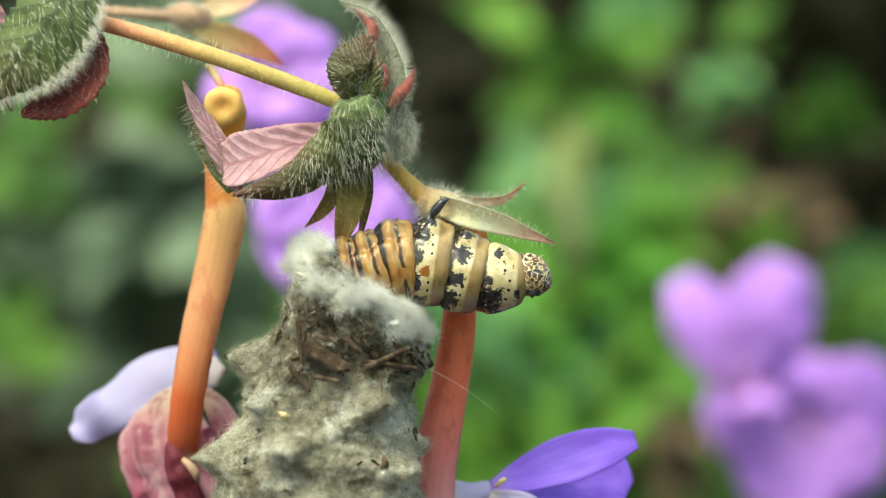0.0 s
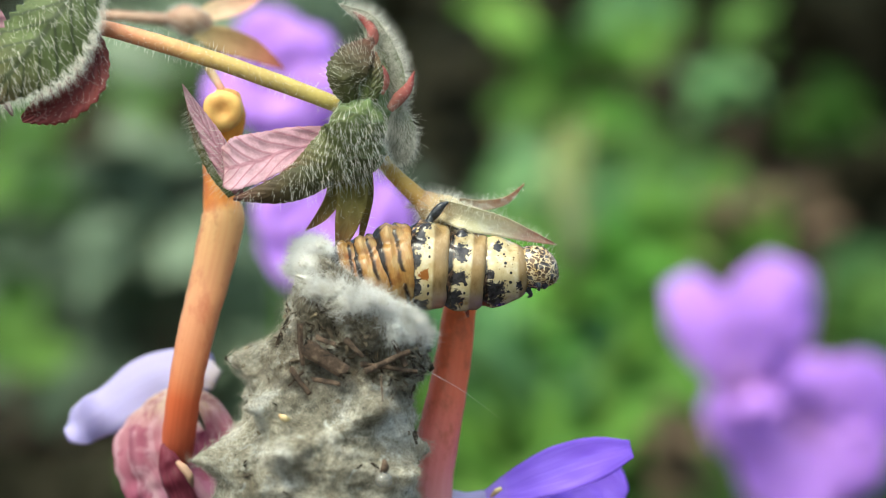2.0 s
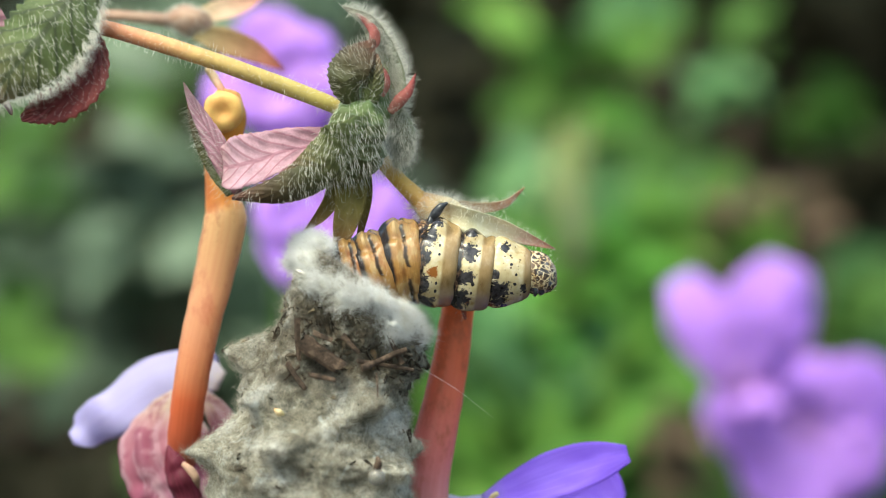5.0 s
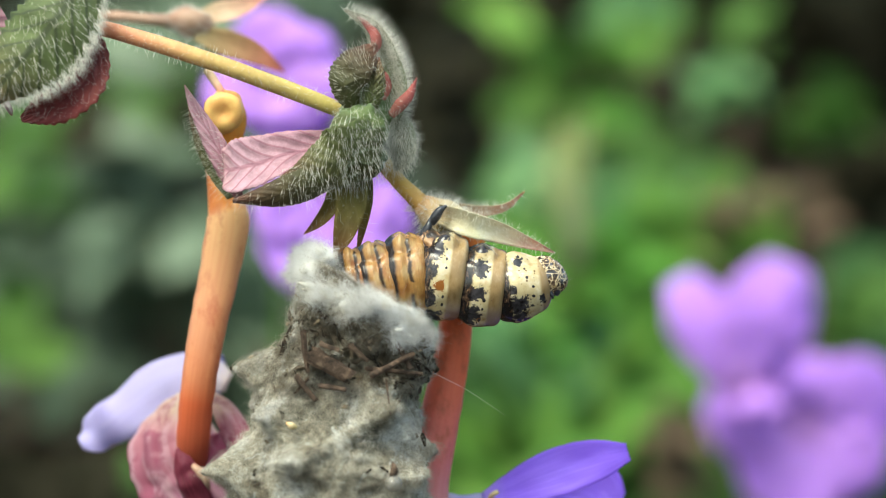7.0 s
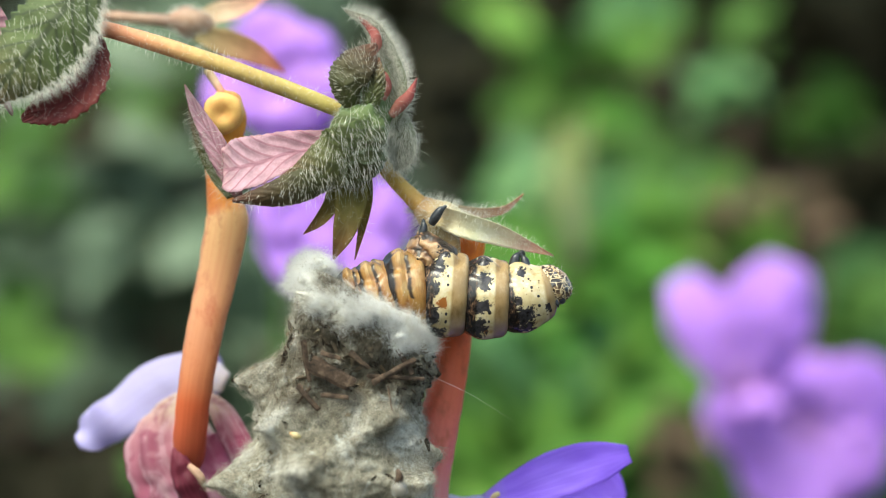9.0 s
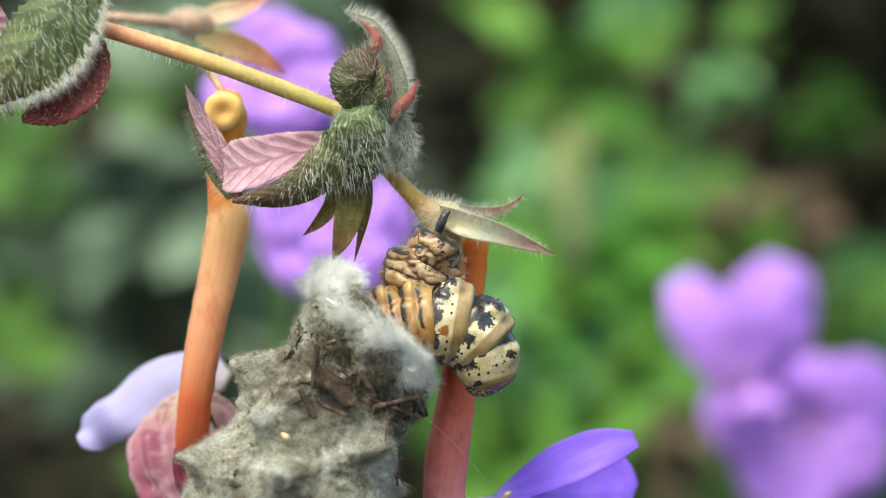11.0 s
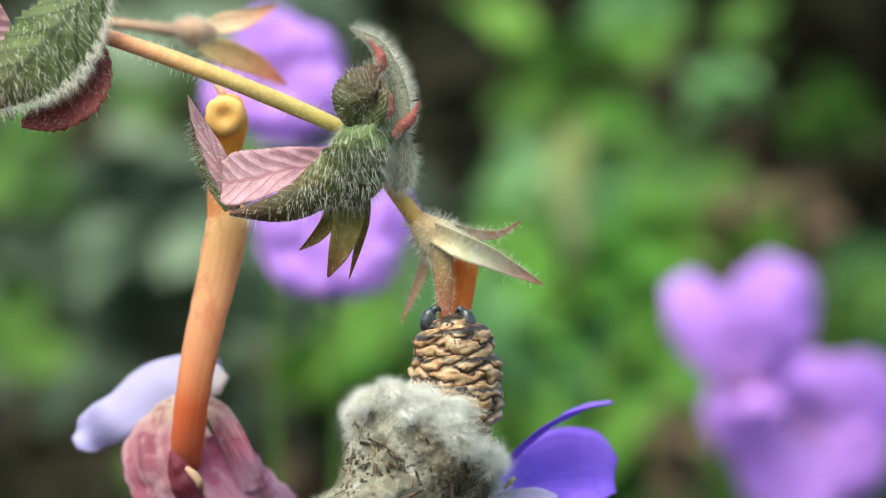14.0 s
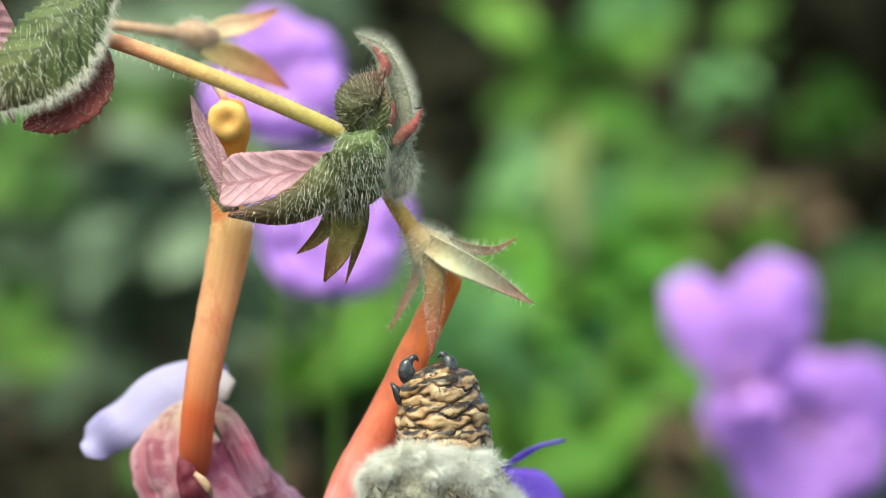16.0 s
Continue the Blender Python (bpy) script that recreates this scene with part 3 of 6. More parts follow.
# ---- the hairy sprig: stem, bracts and the calyx that hangs from it ----
def build_sprig():
    sprig = thing("flowering_sprig", (-54.59, 4.00, 29.82), "hairy ochre flowering sprig with pink and green bracts", "plant stem")
    piv = (-39.39, -2.00, 25.52)
    bm = tube([(-40.15, -2.00, 25.65), (-36.98, -2.00, 25.01), (-30.65, -2.00, 23.18), (-24.32, -2.00, 21.15), (-18.05, -1.00, 18.94), (-12.24, 0.00, 16.77), (-10.18, 1.00, 15.74)], [0.89, 0.89, 0.96, 0.96, 0.96, 0.89, 0.83], n=40, lumps=0.05)
    hv = hairs_on(bm, 700, 1.0, 0.022, seed=2)
    stem = part("main_stem", bm, STEM, sprig, "orange to yellow hairy stem", at=piv)
    raw_part("hairs", *hv, HAIR, stem, at=piv)
    # the side stem behind it, with an old calyx
    bm = tube([(-47.48, 25.00, 28.81), (-41.10, 24.00, 28.99), (-36.25, 24.00, 28.71), (-31.76, 24.00, 28.44)], [0.75, 0.72, 0.72, 1.0], n=18, lumps=0.06)
    hv = hairs_on(bm, 260, 0.8, 0.022, seed=3)
    part("side_stem", bm, STEM_PALE, stem, "pale pink side stem", at=piv)
    bm = tube([(-33.49, 24.00, 28.57), (-31.76, 24.00, 28.57), (-29.89, 24.00, 28.16), (-28.51, 24.00, 27.47)], [0.95, 1.75, 1.65, 0.9], n=12, lumps=0.2, seed=4)
    hv2 = hairs_on(bm, 700, 0.9, 0.022, seed=5)
    part("old_calyx", bm, STEM_PALE, stem, "shrivelled brownish calyx", at=piv)
    for a, b in (hv, hv2):
        raw_part("hairs", a, b, HAIR, stem, at=piv)
    bm = blade([(-30.27, 23.00, 26.83), (-27.17, 23.00, 25.86), (-23.72, 23.00, 24.76), (-21.31, 23.00, 23.52), (-19.38, 23.00, 22.41)], [0.9, 1.75, 1.5, 0.85, 0.08], (0.3, 0.3, 0.9), cup=0.3, seed=1, wave=0.15)
    part("orange_sepal", bm, SEPAL_ORANGE, stem, at=piv)
    bm = blade([(-30.37, 24.00, 28.57), (-27.61, 24.00, 29.54), (-24.84, 24.00, 30.24), (-21.45, 25.00, 32.14)], [0.77, 1.35, 1.1, 0.19], (0.2, 0.2, 0.95), cup=0.3, seed=2)
    part("pink_sepal", bm, SEPAL_RUST, stem, at=piv)
    # the folded leaf at the stem's end
    bm = blade([(-38.79, -5.00, 31.40), (-41.66, -8.00, 26.84), (-44.59, -9.00, 22.92), (-47.31, -9.00, 19.70), (-49.59, -8.00, 16.68)], [1.6, 4.0, 4.5, 3.3, 0.7], (0.7, -0.2, -0.68), (0.75, -0.1, -0.6), cup=-0.35, n=30, m=14, teeth=0.25, wave=0.12, seed=5, thick=0.3)
    hv = hairs_on(bm, 1300, 1.1, 0.022, bias=(0.5, -0.1, -0.9), seed=6, lift=0.5)
    tex = bm.loops.layers.uv.verify()
    fringe = hairs_on(bm, 1300, 1.7, 0.02, bias=(0.5, -0.2, -0.9), seed=61, only=lambda f: f.loops[0][tex].uv.y > 0.86, lift=0.5)
    raw_part("hair_fringe", *fringe, HAIR, stem, at=piv)
    part("folded_leaf", bm, LEAF_RIBBED, stem, "green hairy folded leaf", at=piv)
    raw_part("hairs", *hv, HAIR, stem, at=piv)
    bm = blade([(-38.87, -4.00, 24.72), (-38.35, -5.00, 21.68), (-39.59, -6.00, 18.79), (-42.08, -6.00, 16.80), (-44.74, -5.00, 15.73), (-46.92, -4.00, 14.90)], [0.5, 1.25, 2.2, 2.2, 1.4, 0.3], (0.8, -0.1, -0.5), (0.45, -0.1, -0.85), cup=0.3, n=30, m=10, teeth=0.3, seed=6, wave=0.1)
    hv = hairs_on(bm, 500, 0.7, 0.02, seed=7)
    part("red_leaf", bm, BRACT_RED, stem, "wine red leaf underside", at=piv)
    raw_part("hairs", *hv, HAIR, stem, at=piv)
    bm = blade([(-52.32, -3.00, 20.26), (-50.74, -3.00, 19.00), (-49.48, -3.00, 17.42), (-48.27, -2.00, 15.58)], [3.19, 3.0, 2.0, 0.5], (-0.5, 0, 0.85), cup=0.3, seed=7)
    part("pink_leaf", bm, BRACT_PINK, stem, at=piv)
    bm = blade([(-53.84, 0.00, 26.86), (-51.61, 0.00, 24.30), (-50.01, 0.00, 22.07), (-49.05, 0.00, 18.24)], [3.83, 3.2, 2.2, 0.6], (-0.5, 0, 0.85), cup=0.3, seed=8)
    part("pink_leaf", bm, BRACT_PINK, stem, at=piv)

    # the bract cluster
    cp = (-12.37, 0.00, 17.67)
    bm = tube([(-7.19, 2.00, 22.22), (-7.91, 0.00, 19.20), (-8.64, -1.00, 16.27), (-9.63, -2.00, 13.36), (-10.51, -2.00, 10.83), (-10.93, -1.00, 8.96)], [1.60, 2.30, 2.75, 3.35, 3.45, 2.0], n=40, m=36, lumps=0.12, seed=2)
    for v in bm.verts:
        v.co += Vector((noise.noise(v.co * 1.1), noise.noise(v.co * 1.1 + Vector((5, 0, 0))), noise.noise(v.co * 1.1 + Vector((0, 5, 0))))) * 0.55
    hv = hairs_on(bm, 1300, 1.9, 0.022, bias=(0.05, -0.1, -1.2), seed=8)
    core = part("bract_base", bm, KNOB, sprig, "hairy green bract cluster", at=cp)
    raw_part("hairs", *hv, HAIR, core, at=cp)

    def bract(name, mats, hair_n, hair_len, bias, *args, **kw):
        b = blade(*args, **kw)
        h = hairs_on(b, int(hair_n * 0.5), hair_len * 1.35, 0.018, bias=bias, seed=len(ORIGIN), only=None if mats[0] == mats[1] else (lambda f: f.material_index == 1))
        part(name, b, mats, core, at=cp)
        raw_part("hairs", *h, HAIR, core, at=cp)

    # wide pink-faced bract, whose end turns up into a long horn with a dark hairy back
    bract("pink_bract", (BRACT_PINK, BRACT), 500, 0.9, (0, 0, -0.4),
          [(-9.70, 0.00, 12.82), (-13.58, -1.50, 12.25), (-17.64, -2.50, 11.44), (-20.80, -2.50, 10.31), (-23.17, -2.20, 9.68), (-24.59, -1.80, 9.44)], [1.2, 1.9, 2.5, 3.05, 3.1, 2.3], (-0.10, -0.45, -0.9), (0.30, -0.35, -0.88), cup=0.25, n=36, m=12, teeth=0.10, wave=0.10, seed=3)
    bract("pink_bract", (BRACT_PINK, BRACT_PINK), 500, 1.0, (-0.5, 0, 0),
          [(-22.92, -0.60, 6.56), (-24.18, -0.70, 9.23), (-25.53, -0.60, 12.03), (-27.02, -0.30, 14.59), (-28.32, 0.00, 16.78), (-29.51, 1.00, 19.14)], [0.5, 1.1, 1.25, 0.95, 0.58, 0.05], (-0.85, 0.1, -0.45), (-0.9, 0.1, -0.25), cup=0.2, n=32, m=8, teeth=0.12, seed=4)
    bract("green_bract", (BRACT, BRACT), 900, 1.1, (-0.9, 0, -0.5),
          [(-23.92, 0.80, 6.46), (-25.20, 0.80, 8.89), (-26.68, 0.80, 11.83), (-27.95, 0.80, 14.52), (-29.04, 1.40, 16.86)], [0.45, 1.05, 1.15, 0.75, 0.10], (-0.85, 0.1, -0.45), (-0.9, 0.1, -0.25), cup=0.2, n=28, m=8, teeth=0.12, seed=44)
    bract("green_bract", (BRACT, BRACT), 1100, 1.5, (0, -0.2, -1.1),
          [(-8.11, -4.00, 14.21), (-10.74, -6.00, 11.17), (-13.48, -6.00, 9.68), (-15.86, -6.00, 8.93), (-18.29, -5.00, 8.46)], [2.17, 3.44, 2.55, 1.40, 0.19], (0.5, -0.15, 0.85), (0.25, -0.3, 0.9), cup=0.45, n=34, m=10, teeth=0.12, seed=5)
    bract("green_bract", (BRACT_BROWN, BRACT_BROWN), 500, 1.2, (0, -0.2, -0.7),
          [(-10.94, -4.00, 9.12), (-14.30, -6.00, 7.93), (-18.35, -6.00, 6.80), (-23.33, -4.00, 5.97)], [1.40, 1.91, 1.53, 0.19], (0.25, -0.3, 0.9), cup=0.4, n=26, m=8, teeth=0.12, seed=6)
    # upper bracts, curling over at the tip
    bract("curled_bract", (BRACT_BROWN, BRACT_BROWN), 1000, 1.0, (-0.3, -0.2, 0.5),
          [(-10.22, -3.00, 16.60), (-11.17, -4.50, 18.52), (-10.78, -5.00, 20.62), (-9.42, -4.50, 22.41), (-7.83, -3.00, 23.92)], [0.9, 1.7, 2.35, 2.0, 0.3], (0.88, -0.35, 0.3), (0.70, -0.35, -0.62), cup=0.28, n=32, m=12, teeth=0.25, wave=0.22, seed=7)
    bract("curled_bract", (BRACT, BRACT), 500, 1.0, (0.2, -0.2, 0.5),
          [(-8.44, -3.50, 16.76), (-7.97, -4.50, 18.58), (-7.78, -4.50, 20.47), (-7.56, -3.50, 22.37)], [0.9, 1.2, 1.0, 0.2], (0.9, -0.3, 0.1), cup=0.3, n=24, m=10, teeth=0.2, wave=0.2, seed=17)
    bract("red_curl", (RED_SEPAL, BRACT_RED), 200, 0.7, (0, 0, 0),
          [(-8.33, -3.00, 22.53), (-7.70, -3.00, 23.79), (-7.95, -3.00, 24.93), (-8.80, -2.00, 26.03), (-10.30, -1.00, 27.40)], [0.3, 0.62, 0.6, 0.4, 0.1], (-0.85, -0.2, -0.3), (-0.3, -0.1, -0.9), cup=-0.4, n=26, m=8, thick=0.09, seed=8)
    bract("pale_bract", (BRACT_PALE, BRACT_PALE), 9000, 1.2, (0.35, -0.2, 0.35),
          [(-6.38, 0.00, 15.05), (-5.47, -1.00, 18.18), (-5.98, -1.00, 21.17), (-6.99, -1.00, 24.09), (-8.52, -1.00, 26.38), (-11.51, -1.00, 27.91)], [1.5, 1.9, 2.0, 1.5, 1.0, 0.15], (0.75, -0.5, 0.3), cup=-0.4, n=30, m=10, wave=0.2, seed=9)
    bract("red_sepal", (RED_SEPAL, RED_SEPAL), 160, 0.8, (0, 0, 0),
          [(-6.06, -3.00, 15.97), (-5.03, -4.00, 17.17), (-3.90, -4.00, 18.43), (-3.16, -3.00, 20.26)], [0.5, 0.75, 0.55, 0.05], (0.6, -0.2, -0.6), cup=0.5, thick=0.09, seed=10)
    bract("red_sepal", (RED_SEPAL, RED_SEPAL), 120, 0.7, (0, 0, 0),
          [(-7.11, -4.00, 17.67), (-6.72, -4.50, 18.90), (-6.84, -4.50, 20.15), (-7.36, -4.00, 21.19)], [0.5, 0.75, 0.55, 0.12], (0.9, -0.2, 0.1), cup=0.4, thick=0.09, seed=11)
    bract("pale_bract", (BRACT_PALE, BRACT_PALE), 4500, 1.3, (0.3, -0.2, -0.4),
          [(-5.97, -1.00, 15.95), (-4.96, -1.00, 13.73), (-4.85, 0.00, 11.54), (-5.48, 0.00, 9.95)], [1.53, 1.72, 1.40, 0.32], (0.8, -0.4, 0.2), cup=-0.3, seed=12)
    # pointed sepals that hang below
    bract("olive_sepal", (SEPAL_OLIVE, SEPAL_OLIVE), 130, 0.7, (0, 0, -0.3),
          [(-11.90, 1.00, 8.38), (-12.42, 1.00, 6.14), (-13.70, 1.00, 4.22), (-15.67, 2.00, 2.50)], [1.08, 0.96, 0.70, 0.06], (0.8, -0.1, -0.5), cup=0.4, seed=13)
    bract("olive_sepal", (SEPAL_OLIVE, SEPAL_OLIVE), 200, 0.7, (0, 0, -0.3),
          [(-10.30, -1.00, 9.28), (-10.17, -1.00, 6.10), (-10.93, -1.00, 2.92), (-12.12, 0.00, -0.26)], [1.91, 1.72, 1.28, 0.13], (0.95, -0.1, 0.1), cup=0.35, seed=14)
    bract("olive_sepal", (SEPAL_OLIVE, SEPAL_OLIVE), 160, 0.8, (0.4, 0, 0),
          [(-8.70, 1.00, 9.34), (-8.45, 1.00, 6.46), (-8.90, 1.00, 3.58), (-9.73, 1.00, -0.26)], [0.89, 0.70, 0.51, 0.06], (0.8, -0.3, 0.1), cup=0.4, seed=15)

    # the hanging calyx on its short stalk
    kp = (-1.48, 3.00, 5.99)
    bm = tube([(-7.99, 3.00, 13.28), (-6.83, 3.00, 10.89), (-5.09, 3.00, 8.77), (-3.16, 3.00, 6.83), (-1.55, 3.00, 5.35)], [0.89, 0.89, 0.89, 1.02, 1.28], n=26, lumps=0.06, seed=6)
    hv = hairs_on(bm, 420, 1.0, 0.022, bias=(0, 0, 0), seed=20)
    stalk = part("calyx", bm, PEDICEL, sprig, "ochre hairy calyx stalk with pointed sepals", at=kp)
    raw_part("hairs", *hv, HAIR, stalk, at=kp)
    bm = tube([(-2.51, 3.00, 6.19), (-1.03, 3.00, 5.09), (0.39, 3.50, 4.07), (1.81, 4.00, 2.78)], [1.15, 1.98, 2.42, 1.91], n=16, m=18, lumps=0.08, seed=7)
    hv = hairs_on(bm, 1300, 1.35, 0.022, bias=(0, 0, -0.2), seed=21)
    part("cup", bm, CUP, stalk, "tawny hairy cup", at=kp)
    raw_part("hairs", *hv, HAIR, stalk, at=kp)

    def sepal(name, mat, count, *args, **kw):
        b = blade(*args, **kw)
        h = hairs_on(b, int(count * 1.2), 1.0, 0.02, seed=len(ORIGIN))
        uvs = b.loops.layers.uv.verify()
        edge = hairs_on(b, count, 1.0, 0.018, seed=len(ORIGIN) + 7, lift=0.6, only=lambda f: abs(f.loops[0][uvs].uv.y - 0.5) > 0.36)
        raw_part("hair_fringe", *edge, HAIR, stalk, at=kp)
        part(name, b, mat, stalk, at=kp)
        raw_part("hairs", *h, HAIR, stalk, at=kp)

    sepal("sepal", SEPAL, 420, [(-0.26, 1.00, 5.06), (2.92, -1.00, 4.00), (6.10, -1.00, 3.11), (9.31, 0.00, 1.91), (12.80, 1.00, 0.58)], [1.15, 1.47, 1.28, 0.77, 0.06], (0.25, -0.35, 0.9), cup=0.5, n=30, m=10, seed=20)
    sepal("sepal", SEPAL_RUST, 200, [(1.04, 5.00, 5.78), (4.28, 5.00, 5.45), (7.20, 5.00, 5.91), (9.48, 5.00, 7.66)], [0.85, 0.72, 0.5, 0.05], (0.1, -0.5, 0.8), cup=0.4, seed=21)
    sepal("sepal", SEPAL_ORANGE, 260, [(0.38, 1.00, 4.42), (1.15, 0.00, 0.70), (1.79, 0.00, -3.12), (2.55, 0.00, -7.33)], [1.40, 1.15, 0.83, 0.13], (0.95, -0.1, 0.1), cup=-0.35, seed=22)
    sepal("sepal", SEPAL_RUST, 180, [(-0.78, 5.00, 4.09), (-1.04, 6.00, 0.72), (-1.82, 6.00, -2.54), (-2.87, 6.00, -5.80)], [0.64, 0.64, 0.45, 0.06], (0.9, -0.2, 0.2), cup=0.4, seed=23)
    return sprig, stem, core, stalk


# ---- the flowers that hang from the sprig ----
def build_amber_flower():
    top = (-25.38, 8.00, 17.05)
    fl = thing("amber_flower", top, "wilted flower with an amber tube and lilac lobes", "flower")
    bm = tube([(-24.92, 8.00, 18.43), (-25.22, 7.00, 16.40), (-25.44, 8.00, 14.16), (-26.19, 9.00, 9.94), (-25.79, 9.00, 6.32), (-25.40, 9.00, 3.68), (-26.71, 9.00, -2.57), (-28.33, 8.00, -9.77), (-29.51, 8.00, -16.33), (-30.37, 10.00, -22.38), (-30.92, 14.00, -26.03)],
              [1.53, 2.45, 2.35, 1.60, 1.95, 2.52, 2.30, 2.12, 2.00, 1.90, 1.60], n=70, m=22, flat=0.8, lumps=0.06, seed=9)
    part("tube", bm, TUBE_LEFT, fl, "amber fleshy tube")
    bm = lathe([(-0.4, 1.6), (0, 2.2), (0.5, 2.35), (0.95, 2.1), (1.2, 1.7), (1.22, 1.2), (1.1, 0.8), (0.95, 0.45), (0.88, 0.1)], "Z", 32, 0.10, 1.6, 3)
    part("tube_rim", moved(bm, Matrix.Translation(Vector((-25.24, 5.60, 16.33))) @ pose(0, 0, 0, 98, 10, 0)), AMBER, fl, "pale amber dimpled ring")
    bm = tube([(-27.29, 8.00, 21.58), (-26.24, 8.00, 19.87), (-25.36, 7.00, 18.50)], [0.5, 0.5, 0.45], n=10, m=10)
    part("style", bm, SEPAL_RUST, fl, "pink stalk")
    bm = blade([(-26.59, 18.00, -15.40), (-29.88, 19.00, -14.23), (-33.73, 20.00, -15.09), (-37.15, 20.00, -17.00), (-40.56, 20.00, -19.60), (-43.15, 19.00, -21.37), (-44.79, 19.00, -22.26)], [1.2, 2.6, 3.3, 3.3, 2.9, 2.3, 0.9], (0.2, 0.2, 0.95), (0.6, 0.2, 0.8), cup=0.15, n=36, m=14, wave=0.06, seed=30, thick=0.3)
    part("lobe", bm, LILAC, fl, "pale lilac petal lobe")
    bm = blade([(-29.98, 20.00, -17.00), (-29.39, 21.00, -15.55), (-28.73, 22.00, -14.02), (-28.23, 21.00, -12.40)], [1.2, 2.0, 1.7, 0.8], (0.9, 0.2, 0.3), cup=0.3, n=20, m=10, wave=0.1, seed=31)
    part("lobe", bm, LILAC, fl, "pale lilac petal lobe")
    # the bell-shaped throat, pleated lengthwise
    bm = tube([(-30.36, 17.00, -16.16), (-31.81, 16.00, -19.34), (-32.24, 15.00, -22.50), (-30.40, 15.00, -25.59), (-28.00, 15.00, -28.81), (-25.00, 16.00, -33.63)], [0.7, 3.4, 6.3, 7.1, 7.5, 8.0], n=60, m=64, flat=0.55, lumps=0.10, seed=11)
    mid = glide([(-30.36, 17.00, -16.16), (-31.81, 16.00, -19.34), (-32.24, 15.00, -22.50), (-30.40, 15.00, -25.59), (-28.00, 15.00, -28.81), (-25.00, 16.00, -33.63)], 60)
    for k, v in enumerate(bm.verts):
        row, turn_at = k // 64, (k % 64) / 64 * 2 * math.pi
        pleat = 0.5 * math.sin(turn_at * 7 + row * 0.05) + 0.9 * noise.noise(Vector((math.cos(turn_at) * 2.4, math.sin(turn_at) * 2.4, row * 0.07)))
        v.co += (v.co - mid[row]) * 0.13 * pleat
    part("throat", bm, THROAT, fl, "wine pink wrinkled throat")
    bm = blade([(-28.82, 13.00, -16.61), (-26.99, 12.00, -18.55), (-25.58, 11.00, -21.14), (-24.25, 11.00, -24.12), (-22.87, 12.00, -27.86)], [0.8, 1.5, 1.8, 1.9, 1.8], (0.85, -0.3, 0.35), cup=-0.4, n=26, m=10, wave=0.25, seed=32)
    part("fold", bm, THROAT, fl, "pink folded lobe")
    bm = blade([(-31.85, 9.00, -22.31), (-31.41, 8.50, -24.38), (-30.62, 8.50, -26.87), (-29.48, 9.00, -30.21)], [0.5, 1.3, 1.7, 1.8], (0.95, -0.2, 0.1), cup=-0.5, n=24, m=10, wave=0.4, seed=33)
    part("fold", bm, WINE, fl, "dark wine folded lobe")
    bm = blade([(-30.25, 7.50, -24.29), (-29.23, 6.50, -25.12), (-28.58, 6.50, -26.17), (-28.29, 7.50, -27.30)], [0.3, 0.5, 0.45, 0.1], (0.8, -0.3, 0.5), cup=-0.4, n=18, m=8, wave=0.2, seed=34)
    part("tongue", bm, STEM_PALE, fl, "pale pink tongue")
    return fl


def build_violet_flower():
    top = (3.54, 8.00, 2.69)
    fl = thing("violet_flower", top, "violet flower with a coral red tube", "flower")
    bm = tube([(3.15, 8.00, 4.52), (3.41, 8.00, 2.03), (2.90, 9.00, -1.91), (2.11, 9.00, -6.51), (1.45, 9.00, -11.78), (0.53, 9.00, -17.04), (-0.59, 9.00, -22.96), (-1.05, 9.00, -28.23), (-0.79, 9.00, -33.49), (1.06, 10.00, -39.55)],
              [1.40, 1.72, 1.79, 1.91, 2.10, 2.30, 2.55, 2.42, 2.68, 3.19], n=70, m=22, flat=0.85, lumps=0.04, seed=12)
    part("tube", bm, TUBE_RIGHT, fl, "coral red fleshy tube")
    pv = (5.70, 11.00, -27.89)
    bm = tube([(0.40, 11.00, -29.08), (3.05, 11.00, -29.22), (5.56, 11.00, -28.42), (8.02, 11.00, -27.89)], [2.17, 1.91, 1.28, 0.64], n=20, m=16, lumps=0.12, seed=13)
    face = part("corolla", bm, LILAC, fl, "pale lilac corolla mouth", at=pv)
    bm = blade([(5.55, 10.00, -27.80), (9.28, 9.00, -26.39), (14.16, 8.00, -24.52), (18.75, 8.00, -23.08), (22.50, 9.00, -22.17)], [0.77, 2.17, 2.93, 2.42, 1.02], (0.30, 0.35, 0.85), (0.2, 0.25, 0.95), cup=0.12, n=30, m=12, wave=0.1, seed=40)
    upper = part("petal", bm, VIOLET, face, at=pv)
    bm = blade([(7.05, 12.00, -28.38), (11.07, 13.00, -27.81), (15.46, 14.00, -27.91), (19.01, 14.00, -28.58), (21.55, 14.00, -29.78)], [1.40, 3.83, 5.36, 5.10, 2.55], (0.1, 0.65, 0.75), (0.2, 0.6, 0.75), cup=0.3, n=30, m=12, wave=0.12, seed=41)
    part("petal", bm, VIOLET, face, at=pv)
    bm = blade([(5.51, 8.00, -28.46), (7.58, 7.00, -29.08), (9.83, 6.00, -29.63), (11.98, 6.00, -29.89)], [0.51, 1.15, 1.40, 0.51], (0.1, 0.4, 0.9), cup=0.3, n=20, m=8, wave=0.1, seed=42)
    part("petal", bm, LILAC, face, "pale lilac lower petal", at=pv)
    bm = tube([(6.14, 7.00, -27.51), (6.77, 6.00, -26.77), (7.29, 6.00, -26.51)], [0.19, 0.32, 0.26], n=6, m=8)
    part("anther", bm, CUP, face, at=pv)
    return fl, face, upper


